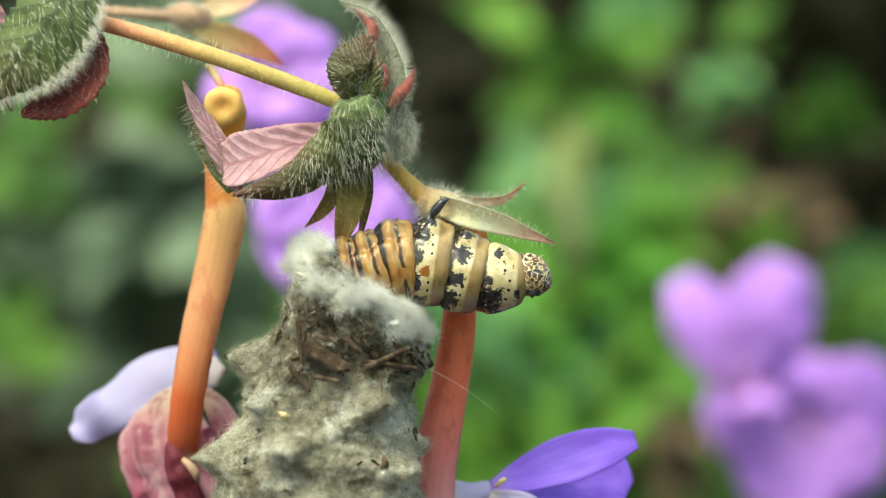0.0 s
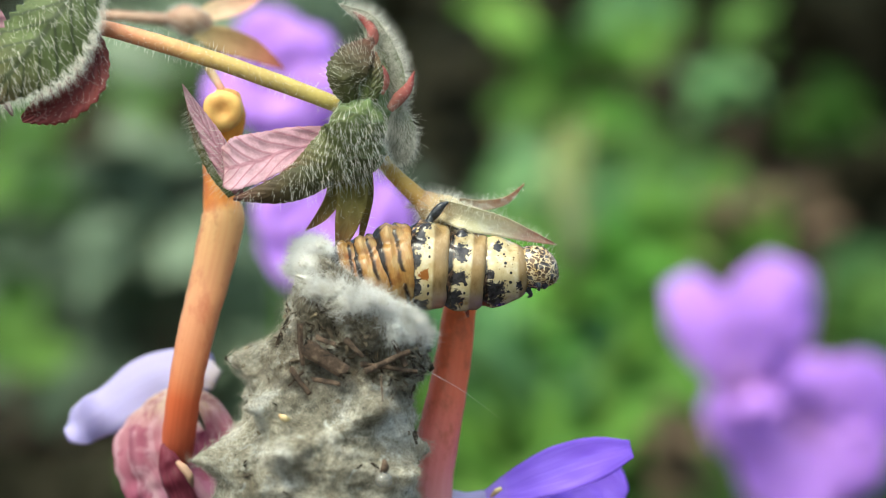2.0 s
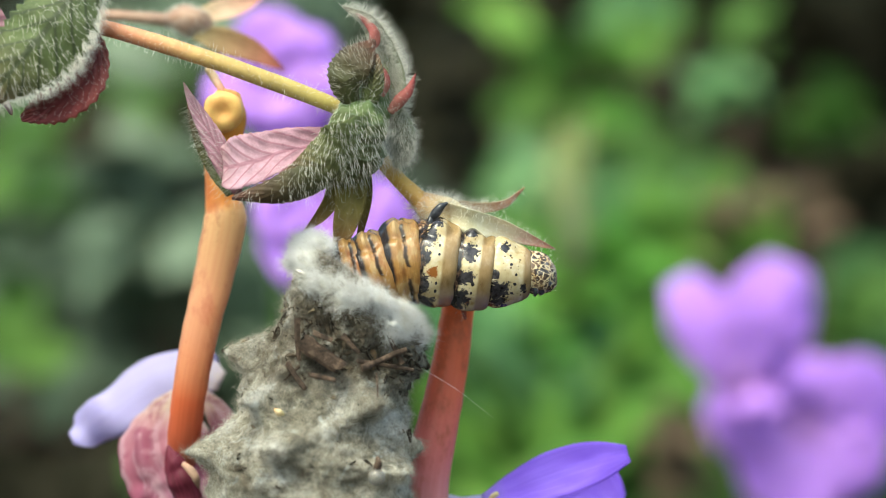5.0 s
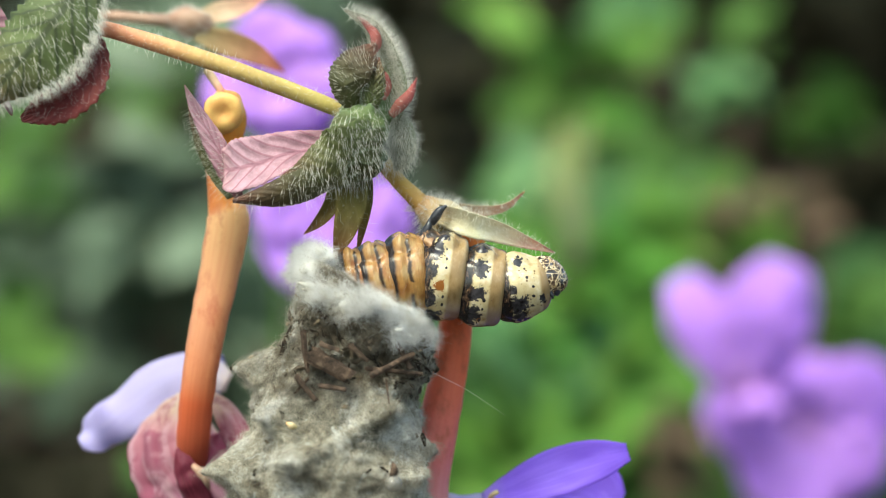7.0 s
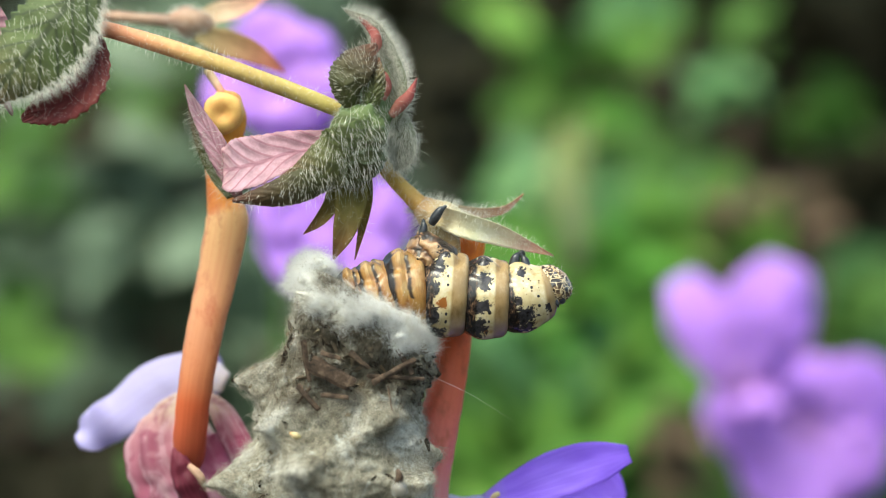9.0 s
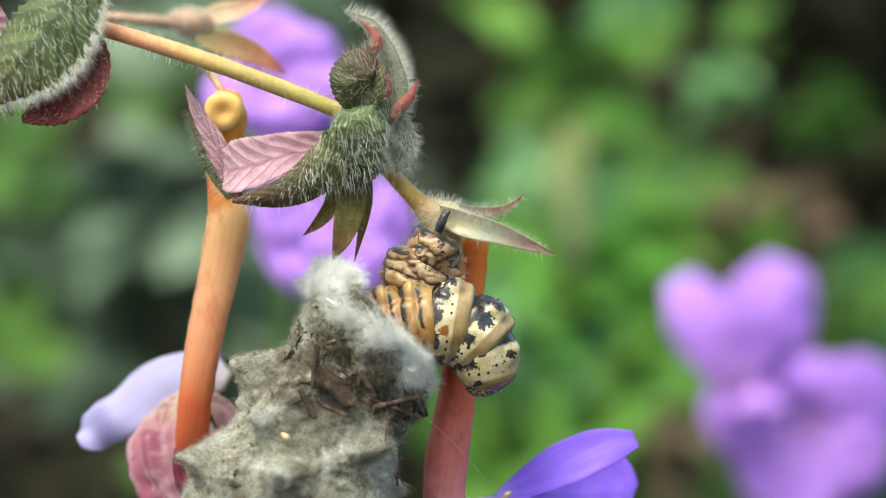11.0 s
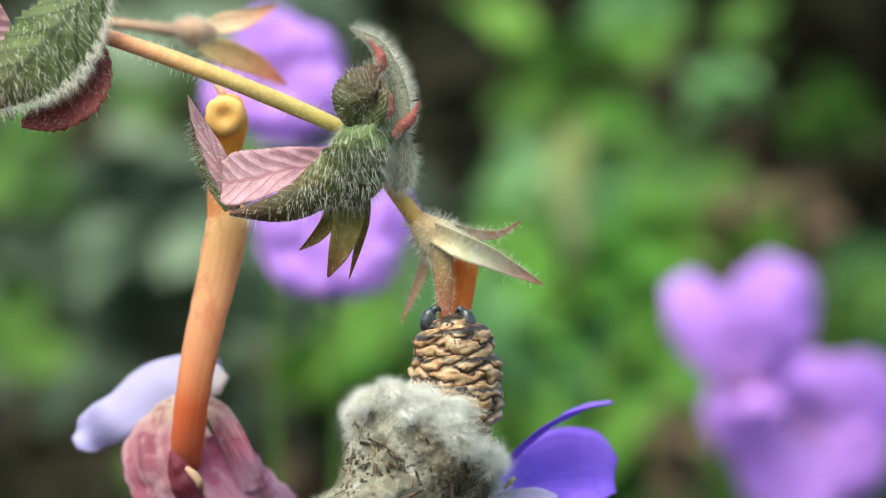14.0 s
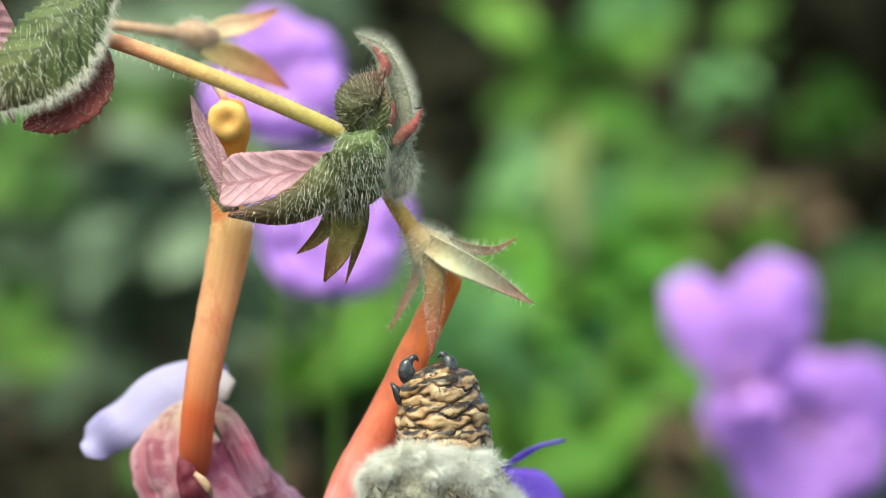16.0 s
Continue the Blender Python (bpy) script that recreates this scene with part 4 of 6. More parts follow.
# ---- the bagworm's case ----
def build_case():
    origin = Vector((-12.37, 0.00, -21.75))
    case = thing("bagworm_case", origin, "grey felted silk bagworm case with twigs and woolly rim", "insect case")
    rim = Vector((-9.44, 0.00, -3.57))
    tilt = math.tan(radians(34))
    depth = [0, 3.83, 7.65, 11.48, 15.31, 19.13, 23.60, 31.89, 44.64, 54.21]
    mids = [rim.x, -9.57, -10.20, -12.24, -13.01, -13.90, -14.16, -13.65, -14.16, -14.16]
    half = [6.63, 7.14, 7.53, 8.16, 8.80, 10.33, 10.97, 10.84, 7.65, 1.59]
    n, m = 230, 200
    ms, hs, zs = glide(mids, n), glide(half, n), glide(depth, n)
    # taut points and hollows of the bag: angle round it, height, push, size
    spikes = [(180, -11.9, 1.4, 2.2), (196, -23.3, 1.1, 2.6), (-6, -22.1, -0.5, 2.2), (225, -17.2, 1.6, 2.4), (-58, -17.0, 1.2, 2.2), (255, -22.0, 1.7, 2.6), (60, -26.0, 2.4, 3.0), (90, -16.0, 2.6, 3.0), (-40, -24.6, 1.6, 2.6), (272, -27.0, 1.4, 3.0),
              (125, -22.0, 2.6, 3.2), (40, -19.0, 2.0, 3.0), (-90, -12.8, -2.6, 2.4), (-52, -11.8, -2.8, 2.5), (247, -9.6, -1.6, 2.0), (150, -14.0, 1.8, 2.6), (-30, -28.0, 2.0, 3.2), (218, -11.4, 1.2, 2.0)]
    # taut folds that run from point to point: from angle and height, to angle and height, rise, half width
    folds = [(180, -11.9, 196, -23.3, 1.0, 2.4), (180, -11.9, 225, -17.2, 0.9, 1.8), (225, -17.2, 255, -22.0, 0.9, 1.9), (196, -23.3, 255, -22.0, 0.8, 2.2), (255, -22.0, 302, -17.0, 0.8, 1.7), (302, -17.0, 354, -22.1, 0.9, 1.9),
             (255, -22.0, 320, -24.6, 0.7, 2.2), (320, -24.6, 354, -22.1, 0.8, 1.8), (196, -23.3, 272, -27.0, 0.7, 2.2), (225, -17.2, 242, -11.0, 0.8, 1.5), (302, -17.0, 286, -12.5, 0.7, 1.4), (180, -11.9, 218, -6.5, 0.9, 1.7),
             (302, -17.0, 330, -9.0, 0.7, 1.6), (354, -22.1, 360, -10.0, 0.9, 2.0), (90, -16.0, 180, -11.9, 1.0, 2.4), (90, -16.0, 40, -19.0, 1.0, 2.4), (125, -22.0, 196, -23.3, 1.0, 2.4), (90, -16.0, 125, -22.0, 1.0, 2.2), (40, -19.0, 60, -26.0, 1.0, 2.2)]

    def spot(i, a):
        c, s = math.cos(a), math.sin(a)
        x, y = ms[i] + hs[i] * c, hs[i] * s * (0.95 + 0.33 * max(0.0, 1 - zs[i] / 12.0))
        top = rim.z - tilt * (x - ms[i]) * max(0.0, 1 - zs[i] / 14.67)
        p = Vector((x, y, top - zs[i]))
        out = Vector((c, s, 0))
        p += out * (0.9 * noise.noise(p * 0.16) + 0.5 * noise.noise(p * 0.4) + 0.38 * noise.noise(p * 1.1) + 0.26 * noise.noise(p * 2.6) + 0.12 * noise.noise(p * 5.2))
        # sharp creases of the felt, at two sizes
        p -= out * 1.5 * max(0.0, 0.22 - abs(noise.noise(Vector((p.x * 0.2, p.y * 0.2, p.z * 0.28)) + Vector((9, 2, 1)))))
        p -= out * 1.3 * max(0.0, 0.20 - abs(noise.noise(Vector((p.x * 0.55, p.y * 0.55, p.z * 0.45)) + Vector((4, 7, 3)))))
        for deg, height, push, size in spikes:
            gap = (a - radians(deg) + math.pi) % (2 * math.pi) - math.pi
            d = math.hypot(gap * hs[i], p.z - height) / (size * 1.9)
            if d < 1:
                p += out * push * (1 - d ** 1.35) ** 2
        level = top - zs[i]
        for a0, z0, a1, z1, rise, wide in folds:
            span = radians(a1 - a0) * hs[i]
            off = ((a - radians(a0) + math.pi) % (2 * math.pi) - math.pi) * hs[i]
            drop = z1 - z0
            f = max(0.0, min(1.0, (off * span + (level - z0) * drop) / (span * span + drop * drop)))
            d = math.hypot(off - f * span, level - z0 - f * drop) / wide
            if d < 1:
                p += out * rise * (1 - d ** 1.4) ** 1.5
        return p

    bm = bmesh.new()
    rows = [[bm.verts.new(spot(i, 2 * math.pi * j / m)) for j in range(m)] for i in range(n + 1)]
    # the wall turns inward at the mouth
    inner = []
    for k, (shrink, drop) in enumerate(((0.88, -0.6), (0.80, 0.6), (0.78, 4.0), (0.7, 9.0))):
        mid = Vector((ms[0], 0, rim.z))
        inner.append([bm.verts.new(mid + (v.co - mid) * shrink - Vector((0, 0, drop))) for v in rows[0]])
    rows = inner[::-1] + rows
    for a, b in zip(rows, rows[1:]):
        for j in range(m):
            k = (j + 1) % m
            bm.faces.new([a[j], a[k], b[k], b[j]])
    bm.faces.new(rows[-1])
    bm.faces.new(rows[0])
    bmesh.ops.recalc_face_normals(bm, faces=bm.faces)
    felt_hairs = matted_on(bm, 46000, 0.42, 0.014, seed=40, stray=0.10, hug=0.6, rise=0.3, only=lambda f: f.calc_center_median().z > -33.16)
    over = matted_on(bm, 3000, 0.36, 0.009, seed=41, stray=0.06, hug=0.8, rise=0.6, comb=0.5, points=7, only=lambda f: -14.99 < f.calc_center_median().z < -5.10)
    part("bag", bm, FELT, case, "grey-green felted silk bag")
    raw_part("felt_fuzz", *felt_hairs, GREY_FIBRE, case)
    raw_part("loose_silk", *over, GREY_FIBRE, case, "pale loose silk over the twigs")

    rng = random.Random(5)
    # woolly rim: flattened wads of wool, matted with curly fibres, round the mouth
    verts, faces = [], []
    lumps = 34
    for i in range(lumps):
        a = 2 * math.pi * i / lumps + rng.uniform(-0.08, 0.08)
        p = spot(rng.choice((0, 4, 7, 12)), a)
        mid = Vector((ms[0], 0, p.z))
        p = p.lerp(mid, 0.08)
        p.z -= 0.7 * max(0.0, -math.sin(a))
        big = 1.0 + 0.28 * max(0, -math.cos(a))
        b = bmesh.new()
        bmesh.ops.create_icosphere(b, subdivisions=4, radius=1.0)
        sx, sy, sz = rng.uniform(1.7, 2.6) * big, rng.uniform(0.7, 1.05), rng.uniform(0.65, 1.1) * big
        wheel = pose(0, 0, 0, 0, 29, 0).to_3x3() @ pose(0, 0, 0, rng.uniform(-25, 25), rng.uniform(-30, 30), math.degrees(a) + 90 + rng.uniform(-30, 30)).to_3x3()
        for v in b.verts:
            q = v.co * (1 + 0.65 * noise.noise(v.co * 1.3 + Vector((i, 0, 0))) + 0.40 * noise.noise(v.co * 3.5 + Vector((0, i, 0))) + 0.14 * noise.noise(v.co * 9 + Vector((0, i, 0))))
            v.co = p + wheel @ Vector((q.x * sx, q.y * sy, q.z * sz))
        bmesh.ops.recalc_face_normals(b, faces=b.faces)
        for hv, hf in (matted_on(b, 2000, 0.50, 0.015, seed=100 + i, stray=0.26, comb=1.0, points=4, hug=0.5, rise=0.25), matted_on(b, 200, 0.50, 0.010, seed=200 + i, stray=0.45, comb=0.3, points=6)):
            off = len(verts)
            verts += hv
            faces += [tuple(k + off for k in f) for f in hf]
        part("wool_tuft", b, WOOL, case)
    # long stray fibres
    for i in range(700):
        a = rng.uniform(0, 2 * math.pi)
        p = spot(rng.randint(0, 24), a)
        d = Vector((math.cos(a) + rng.gauss(0, 0.6), math.sin(a) + rng.gauss(0, 0.6), rng.gauss(0.25, 0.7))).normalized()
        pts = [p.copy()]
        for k in range(5):
            d = (d + Vector((rng.gauss(0, 0.45), rng.gauss(0, 0.45), rng.gauss(-0.06, 0.45)))).normalized()
            pts.append(pts[-1] + d * rng.uniform(0.35, 0.75))
        strand(verts, faces, pts, 0.011)
    raw_part("wool_fuzz", verts, faces, FIBRE, case)

    # bits of bark and twig worked into the neck
    def stick(name, a, b, r0, r1, seed):
        """A broken shard of bark: flat, ribbed lengthwise, torn at both ends."""
        pick = random.Random(seed * 31 + 7)
        bm = bmesh.new()
        n, m = 7, 9
        axis = (b - a).normalized()
        u = axis.cross(Vector((0.2, -1, 0.1))).normalized()
        w = axis.cross(u)
        ribs = [pick.uniform(0.72, 1.2) for k in range(m)]
        torn = [pick.uniform(0.0, 0.9) for k in range(2 * m)]
        kink = Vector((pick.gauss(0, 0.12), pick.gauss(0, 0.06), pick.gauss(0, 0.12))) * r0
        grid = []
        for i in range(n + 1):
            f = i / n
            mid = a.lerp(b, f) + kink * math.sin(f * 3.1) + kink * 0.6 * math.sin(f * 7 + seed)
            r = (r0 + (r1 - r0) * f) * pick.uniform(0.93, 1.05)
            row = []
            for j in range(m):
                t = 2 * math.pi * j / m
                p = mid + (u * math.cos(t) + w * math.sin(t) * 0.6) * r * ribs[j]
                if i in (0, n):
                    p += axis * torn[j + (m if i else 0)] * r * (1 if i else -1)
                row.append(bm.verts.new(p))
            grid.append(row)
        for i in range(n):
            for j in range(m):
                k = (j + 1) % m
                bm.faces.new([grid[i][j], grid[i][k], grid[i + 1][k], grid[i + 1][j]])
        for row, way in ((grid[0], -0.4), (grid[-1], 0.4)):
            mid = sum((v.co for v in row), Vector()) / m
            tip = bm.verts.new(mid - axis * way * r0)
            for j in range(m):
                bm.faces.new([row[j], row[(j + 1) % m], tip])
        bmesh.ops.recalc_face_normals(bm, faces=bm.faces)
        ob = part(name, bm, TWIG, case)
        ob.data.polygons.foreach_set("use_smooth", [False] * len(ob.data.polygons))

    stick("twig", Vector((-14.82, -7.80, -10.61)), Vector((-11.00, -8.80, -12.92)), 1.00, 0.90, 1)
    stick("twig", Vector((-8.41, -8.60, -13.05)), Vector((-3.85, -7.20, -11.00)), 0.34, 0.31, 2)
    stick("twig", Vector((-8.94, -7.60, -12.35)), Vector((-3.06, -6.20, -13.16)), 0.31, 0.25, 3)
    stick("twig", Vector((-15.94, -6.80, -8.03)), Vector((-15.51, -7.80, -12.34)), 0.37, 0.25, 4)
    stick("twig", Vector((-16.70, -7.60, -12.97)), Vector((-14.77, -8.80, -15.39)), 0.37, 0.31, 5)
    stick("twig", Vector((-13.88, -8.00, -9.36)), Vector((-12.00, -8.60, -10.08)), 0.31, 0.25, 6)
    stick("twig", Vector((-6.92, -8.80, -13.53)), Vector((-6.52, -10.00, -17.29)), 0.14, 0.09, 7)
    stick("twig", Vector((-14.10, -8.60, -14.04)), Vector((-11.35, -9.20, -14.50)), 0.31, 0.25, 8)
    stick("twig", Vector((-5.85, -6.80, -9.27)), Vector((-4.23, -7.00, -12.38)), 0.25, 0.31, 9)
    stick("twig", Vector((-10.65, -8.20, -9.72)), Vector((-8.91, -8.40, -11.39)), 0.37, 0.22, 10)
    for i in range(26):
        a = rng.uniform(-math.pi * 0.15, math.pi * 1.15)
        if i > 19:
            a = rng.uniform(math.pi * 1.1, math.pi * 1.9)
        p = spot(rng.randint(28, 77), a)
        out = Vector((math.cos(a), math.sin(a), 0))
        along = (Vector((-math.sin(a), math.cos(a), 0)) * rng.choice((-1, 1)) + Vector((0, 0, rng.uniform(-1.0, 0.4))) + out * rng.uniform(-0.05, 0.3)).normalized()
        ln, r = rng.uniform(1.4, 4.2), rng.uniform(0.10, 0.30)
        c = p + out * r * 0.35
        stick("twig", c - along * ln / 2, c + along * ln / 2, r, r * 0.7, 20 + i)
    # chewed plant crumbs in the felt
    verts, faces = [], []
    for i in range(640):
        a = rng.uniform(0, 2 * math.pi)
        row = int(rng.triangular(14, 78, 43)) if i < 560 else rng.randint(70, 200)
        p = spot(row, a)
        out = Vector((math.cos(a), math.sin(a), rng.uniform(-0.2, 0.4))).normalized()
        t1 = (out.cross(Vector((rng.gauss(0, 1), rng.gauss(0, 1), rng.gauss(0, 1))))).normalized()
        t2 = out.cross(t1)
        grow = 2.2 if rng.random() < 0.16 else 1.0
        l, w, h = rng.uniform(0.12, 0.5) * grow, rng.uniform(0.05, 0.16) * grow, rng.uniform(0.02, 0.08)
        o = len(verts)
        for sx, sy in ((-1, -1), (1, -0.7), (1.1, 0.8), (-0.9, 1)):
            q = p + t1 * sx * l * rng.uniform(0.5, 1.3) + t2 * sy * w * rng.uniform(0.3, 1.4) + out * rng.uniform(-0.05, 0.22) * grow
            verts.append(tuple(q - out * 0.1))
            verts.append(tuple(q * 1.0 + out * (h + rng.uniform(0, 0.1)) - t1 * sx * l * 0.2))
        faces += [(o, o + 2, o + 3, o + 1), (o + 2, o + 4, o + 5, o + 3), (o + 4, o + 6, o + 7, o + 5), (o + 6, o, o + 1, o + 7), (o + 1, o + 3, o + 5, o + 7)]
    chaff = raw_part("plant_debris", verts, faces, CRUMB, case)
    chaff.data.polygons.foreach_set("use_smooth", [False] * len(faces))
    # a clear round bead with its dark stub, and a seed husk, stuck on the front
    b = bmesh.new()
    bmesh.ops.create_icosphere(b, subdivisions=4, radius=0.95)
    bead = part("bead", moved(b, Matrix.Translation((-6.40, -10.55, -24.75))), BEAD, case, "clear grey resin bead")
    b = tube([(-6.45, -10.3, -23.95), (-6.30, -10.6, -23.2), (-6.45, -10.4, -22.5)], [0.5, 0.42, 0.18], n=8, m=9, lumps=0.4)
    part("stub", b, TWIG, bead, "dark broken stub")
    b = tube([(-17.88, -9.50, -17.81), (-17.30, -9.80, -18.16), (-16.76, -9.60, -18.30)], [0.15, 0.4, 0.15], n=8, m=8)
    part("husk", b, CUP, case, "yellow seed husk")
    verts, faces = [], []
    pts = glide([(-1.70, -4.00, -13.20), (1.90, -4.00, -15.20), (4.30, -4.00, -16.90), (6.60, -4.00, -18.60)], 12)
    strand(verts, faces, pts, 0.018)
    raw_part("silk_thread", verts, faces, FIBRE, case, kind="")
    return case


# ---- the caterpillar ----
RINGS = (("abdomen_segment", 4.40, 3.90), ("abdomen_segment", 4.75, 4.30), ("abdomen_segment", 4.91, 4.72),
         ("thorax_segment", 4.91, 5.23), ("thorax_segment", 4.53, 5.36), ("thorax_segment", 4.02, 6.12))
FOLDS = ((3.12, 4.3), (4.78, 5.0), (5.48, 5.2), (5.74, 5.4))


# marks of the three thorax plates: place along, height, half sizes
BLOTS = (((0.33, 0.80, 0.159, 0.122), (0.29, 0.56, 0.110, 0.098), (0.30, 0.26, 0.146, 0.122), (0.34, 0.05, 0.244, 0.085), (0.40, 0.97, 0.195, 0.061)),
         ((0.42, 0.72, 0.207, 0.110), (0.40, 0.40, 0.256, 0.104), (0.36, 0.14, 0.220, 0.134), (0.40, 0.96, 0.220, 0.061)),
         ((0.36, 0.24, 0.244, 0.146), (0.33, 0.46, 0.085, 0.098), (0.42, 0.08, 0.171, 0.073), (0.50, 0.84, 0.098, 0.073), (0.87, 0.30, 0.061, 0.073)))
DOTS = (((0.54, 0.82, 0.022, 0.016), (0.56, 0.71, 0.027, 0.019), (0.57, 0.61, 0.027, 0.019), (0.57, 0.28, 0.028, 0.020), (0.57, 0.19, 0.028, 0.020), (0.56, 0.11, 0.022, 0.016)),
        ((0.57, 0.81, 0.023, 0.017), (0.58, 0.71, 0.028, 0.020), (0.58, 0.62, 0.023, 0.017), (0.60, 0.33, 0.037, 0.028), (0.59, 0.22, 0.028, 0.020)),
        ((0.62, 0.62, 0.031, 0.023), (0.72, 0.48, 0.028, 0.022), (0.70, 0.35, 0.039, 0.027), (0.66, 0.22, 0.031, 0.022), (0.60, 0.74, 0.023, 0.017)))
RUST = (((0.46, 0.40, 0.13, 0.07),), ((0.52, 0.10, 0.06, 0.04),), ())


def ring_profile(radius, length, taper=0.0, groove=0.0):
    steps = ((-0.12, 0.3), (-0.07, 0.55), (0.0, 0.74), (0.02, 0.78), (0.05, 0.83), (0.09, 0.88), (0.14, 0.915), (0.19, 0.94), (0.25, 0.96), (0.30, 0.975), (0.35, 0.988), (0.40, 1.0), (0.44, 1.0), (0.48, 1.0), (0.52, 1.0), (0.56, 1.0), (0.60, 1.0), (0.64, 1.0), (0.68, 0.995), (0.72, 0.99), (0.77, 0.98), (0.82, 0.97), (0.87, 0.955), (0.92, 0.93), (0.965, 0.89), (0.99, 0.83), (1.03, 0.68), (1.09, 0.4))
    return [((s - 0.5) * length, r * radius * (1 - taper * max(0.0, s - 0.35) ** 1.5 - groove * math.exp(-((s - 0.55) / 0.06) ** 2))) for s, r in steps]


def build_caterpillar():
    home = Vector((-9.18, 0.00, -3.76))
    worm = thing("bagworm_caterpillar", home, "cream, tan and black caterpillar leaning out of its case", "caterpillar")
    pieces = []
    for i, (name, r, length) in enumerate(RINGS):
        mat = abdomen_material(length, r, (0.95, 0.7, 0.4)[i]) if i < 3 else plate_material(r, length, (0.64, 0.68, 0.84)[i - 3], BLOTS[i - 3], DOTS[i - 3], RUST[i - 3], (0.29, 0.33, 0.31)[i - 3], 0.9 if i == 5 else 0.0)
        bm = lathe(ring_profile(r, length, 0.55 if i == 5 else 0.0, 0.06 if i < 3 else 0.0), "X", 96, 0.04, 2.4, i)
        # puckered warts along the flank, above and below, and a few pleats between them
        for v in bm.verts:
            a = math.atan2(v.co.z, -v.co.y)
            k = 0.03 * noise.noise(Vector((v.co.x * 0.8, a * 3.0, i * 4.0)))
            for at, high in ((1.02, 0.17), (1.45, 0.08), (-1.25, 0.08)):
                d = math.hypot((a - at) * r, v.co.x + 0.04 * length) / 1.35
                k += high * (0.7 if i == 5 else 1.0) * (math.exp(-d * d * 1.6) - 0.35 * math.exp(-(d - 1.35) ** 2 * 9))
            v.co.y *= 1 + k
            v.co.z *= 1 + k
        bm2 = moved(bm, Matrix.Translation(home))
        ob = part(name, bm2, mat, worm, "tan wrinkled ring with dark bands" if i < 3 else "cream ring with black blotches", at=home)
        pieces.append(ob)
    # head capsule
    bm = bmesh.new()
    bmesh.ops.create_uvsphere(bm, u_segments=32, v_segments=20, radius=1.0)
    for v in bm.verts:
        q = v.co
        v.co = home + Vector((q.x * 2.81, q.y * 2.30, q.z * 2.42 * (1 - 0.15 * max(q.x, 0)))) * (1 + 0.05 * noise.noise(q * 2))
    hb = hairs_on(bm, 60, 1.0, 0.015, seed=70)
    head = part("head", bm, HEAD, worm, "dark head netted with cream lines", at=home)
    raw_part("bristles", *hb, HAIR, head, at=home)
    for s in (-1, 1):
        bm = tube([home + Vector(p) for p in ((1.28, 0.9 * s, -0.77), (1.85, 0.8 * s, -1.15), (1.98, 0.3 * s, -1.53))], [0.45, 0.45, 0.12], n=8, m=10)
        part("mandible", bm, CLAW, head, "black jaw", at=home)
        bm = tube([home + Vector(p) for p in ((0.89, 1.4 * s, -1.28), (1.40, 1.5 * s, -1.66), (1.66, 1.5 * s, -2.04))], [0.28, 0.22, 0.08], n=8, m=8)
        part("palp", bm, CLAW, head, at=home)
        bm = bmesh.new()
        bmesh.ops.create_icosphere(bm, subdivisions=2, radius=0.32)
        part("eye", moved(bm, Matrix.Translation(home + Vector((1.91, 1.45 * s, 0.13)))), CLAW, head, at=home)
    pieces.append(head)
    # the soft folds of the underside
    folds = []
    for i, (r, h) in enumerate(FOLDS):
        # skin puffed between creases: cells scattered round the fold, wider than high
        rng = random.Random(60 + i)
        cells = []
        for row, (z0, gap) in enumerate(((-0.30, 0.98), (0.06, 1.25), (0.36, 0.86))):
            count = round(2 * math.pi / gap)
            for k in range(count):
                cells.append((2 * math.pi * (k + 0.5 * (row % 2)) / count + rng.uniform(-0.26, 0.26) + 0.5 * i, h * (z0 + rng.uniform(-0.11, 0.11)), rng.uniform(-0.6, 0.6), rng.uniform(0.6, 1.5)))
        if i == 0:
            cells = [c for c in cells if not (abs(c[0] - math.pi) < 0.7 and c[1] > -0.02 * h)] + [(math.pi, 0.24 * h, 0.0, 1.9)]
        steps = glide([0.66, 0.89, 0.965, 0.99, 1.0, 1.0, 0.99, 0.965, 0.89, 0.66], 44)
        m = 150
        bm = bmesh.new()
        tex = bm.loops.layers.uv.new("UVMap")
        grid, mark = [], {}
        for u, k in enumerate(steps):
            row = []
            for j in range(m):
                a, z = 2 * math.pi * j / m, (u / 44 - 0.5) * h
                bend = noise.noise(Vector((math.sin(a) * 2.6, math.cos(a) * 2.6, z * 0.6 + i * 7))) + 0.6 * noise.noise(Vector((math.sin(a) * 6, math.cos(a) * 6, z * 1.5 + i * 7)))
                near = []
                for c, (ca, cz, lean, wide) in enumerate(cells):
                    da = (a + 0.20 * bend - ca + math.pi) % (2 * math.pi) - math.pi
                    dz = z + 0.55 * bend - cz - lean * da * r * 0.5
                    near.append((math.hypot(da * r / (4.6 * wide), dz / (1.25 * wide ** 0.5)), c))
                near.sort()
                edge = near[1][0] - near[0][0]
                puff = 1 - math.exp(-edge * 3.2)
                rad = r * k * (0.885 + 0.115 * puff + 0.03 * noise.noise(Vector((a * 4, z * 1.4, i))))
                v = bm.verts.new((-rad * math.sin(a), rad * math.cos(a), z))
                mark[v] = (min(edge, 1.0), (near[0][1] * 0.381) % 1.0)
                row.append(v)
            grid.append(row)
        for u in range(44):
            for j in range(m):
                f = bm.faces.new([grid[u][j], grid[u][(j + 1) % m], grid[u + 1][(j + 1) % m], grid[u + 1][j]])
                for loop in f.loops:
                    loop[tex].uv = mark[loop.vert]
        bm.faces.new(grid[0])
        bm.faces.new(grid[-1])
        bmesh.ops.recalc_face_normals(bm, faces=bm.faces)
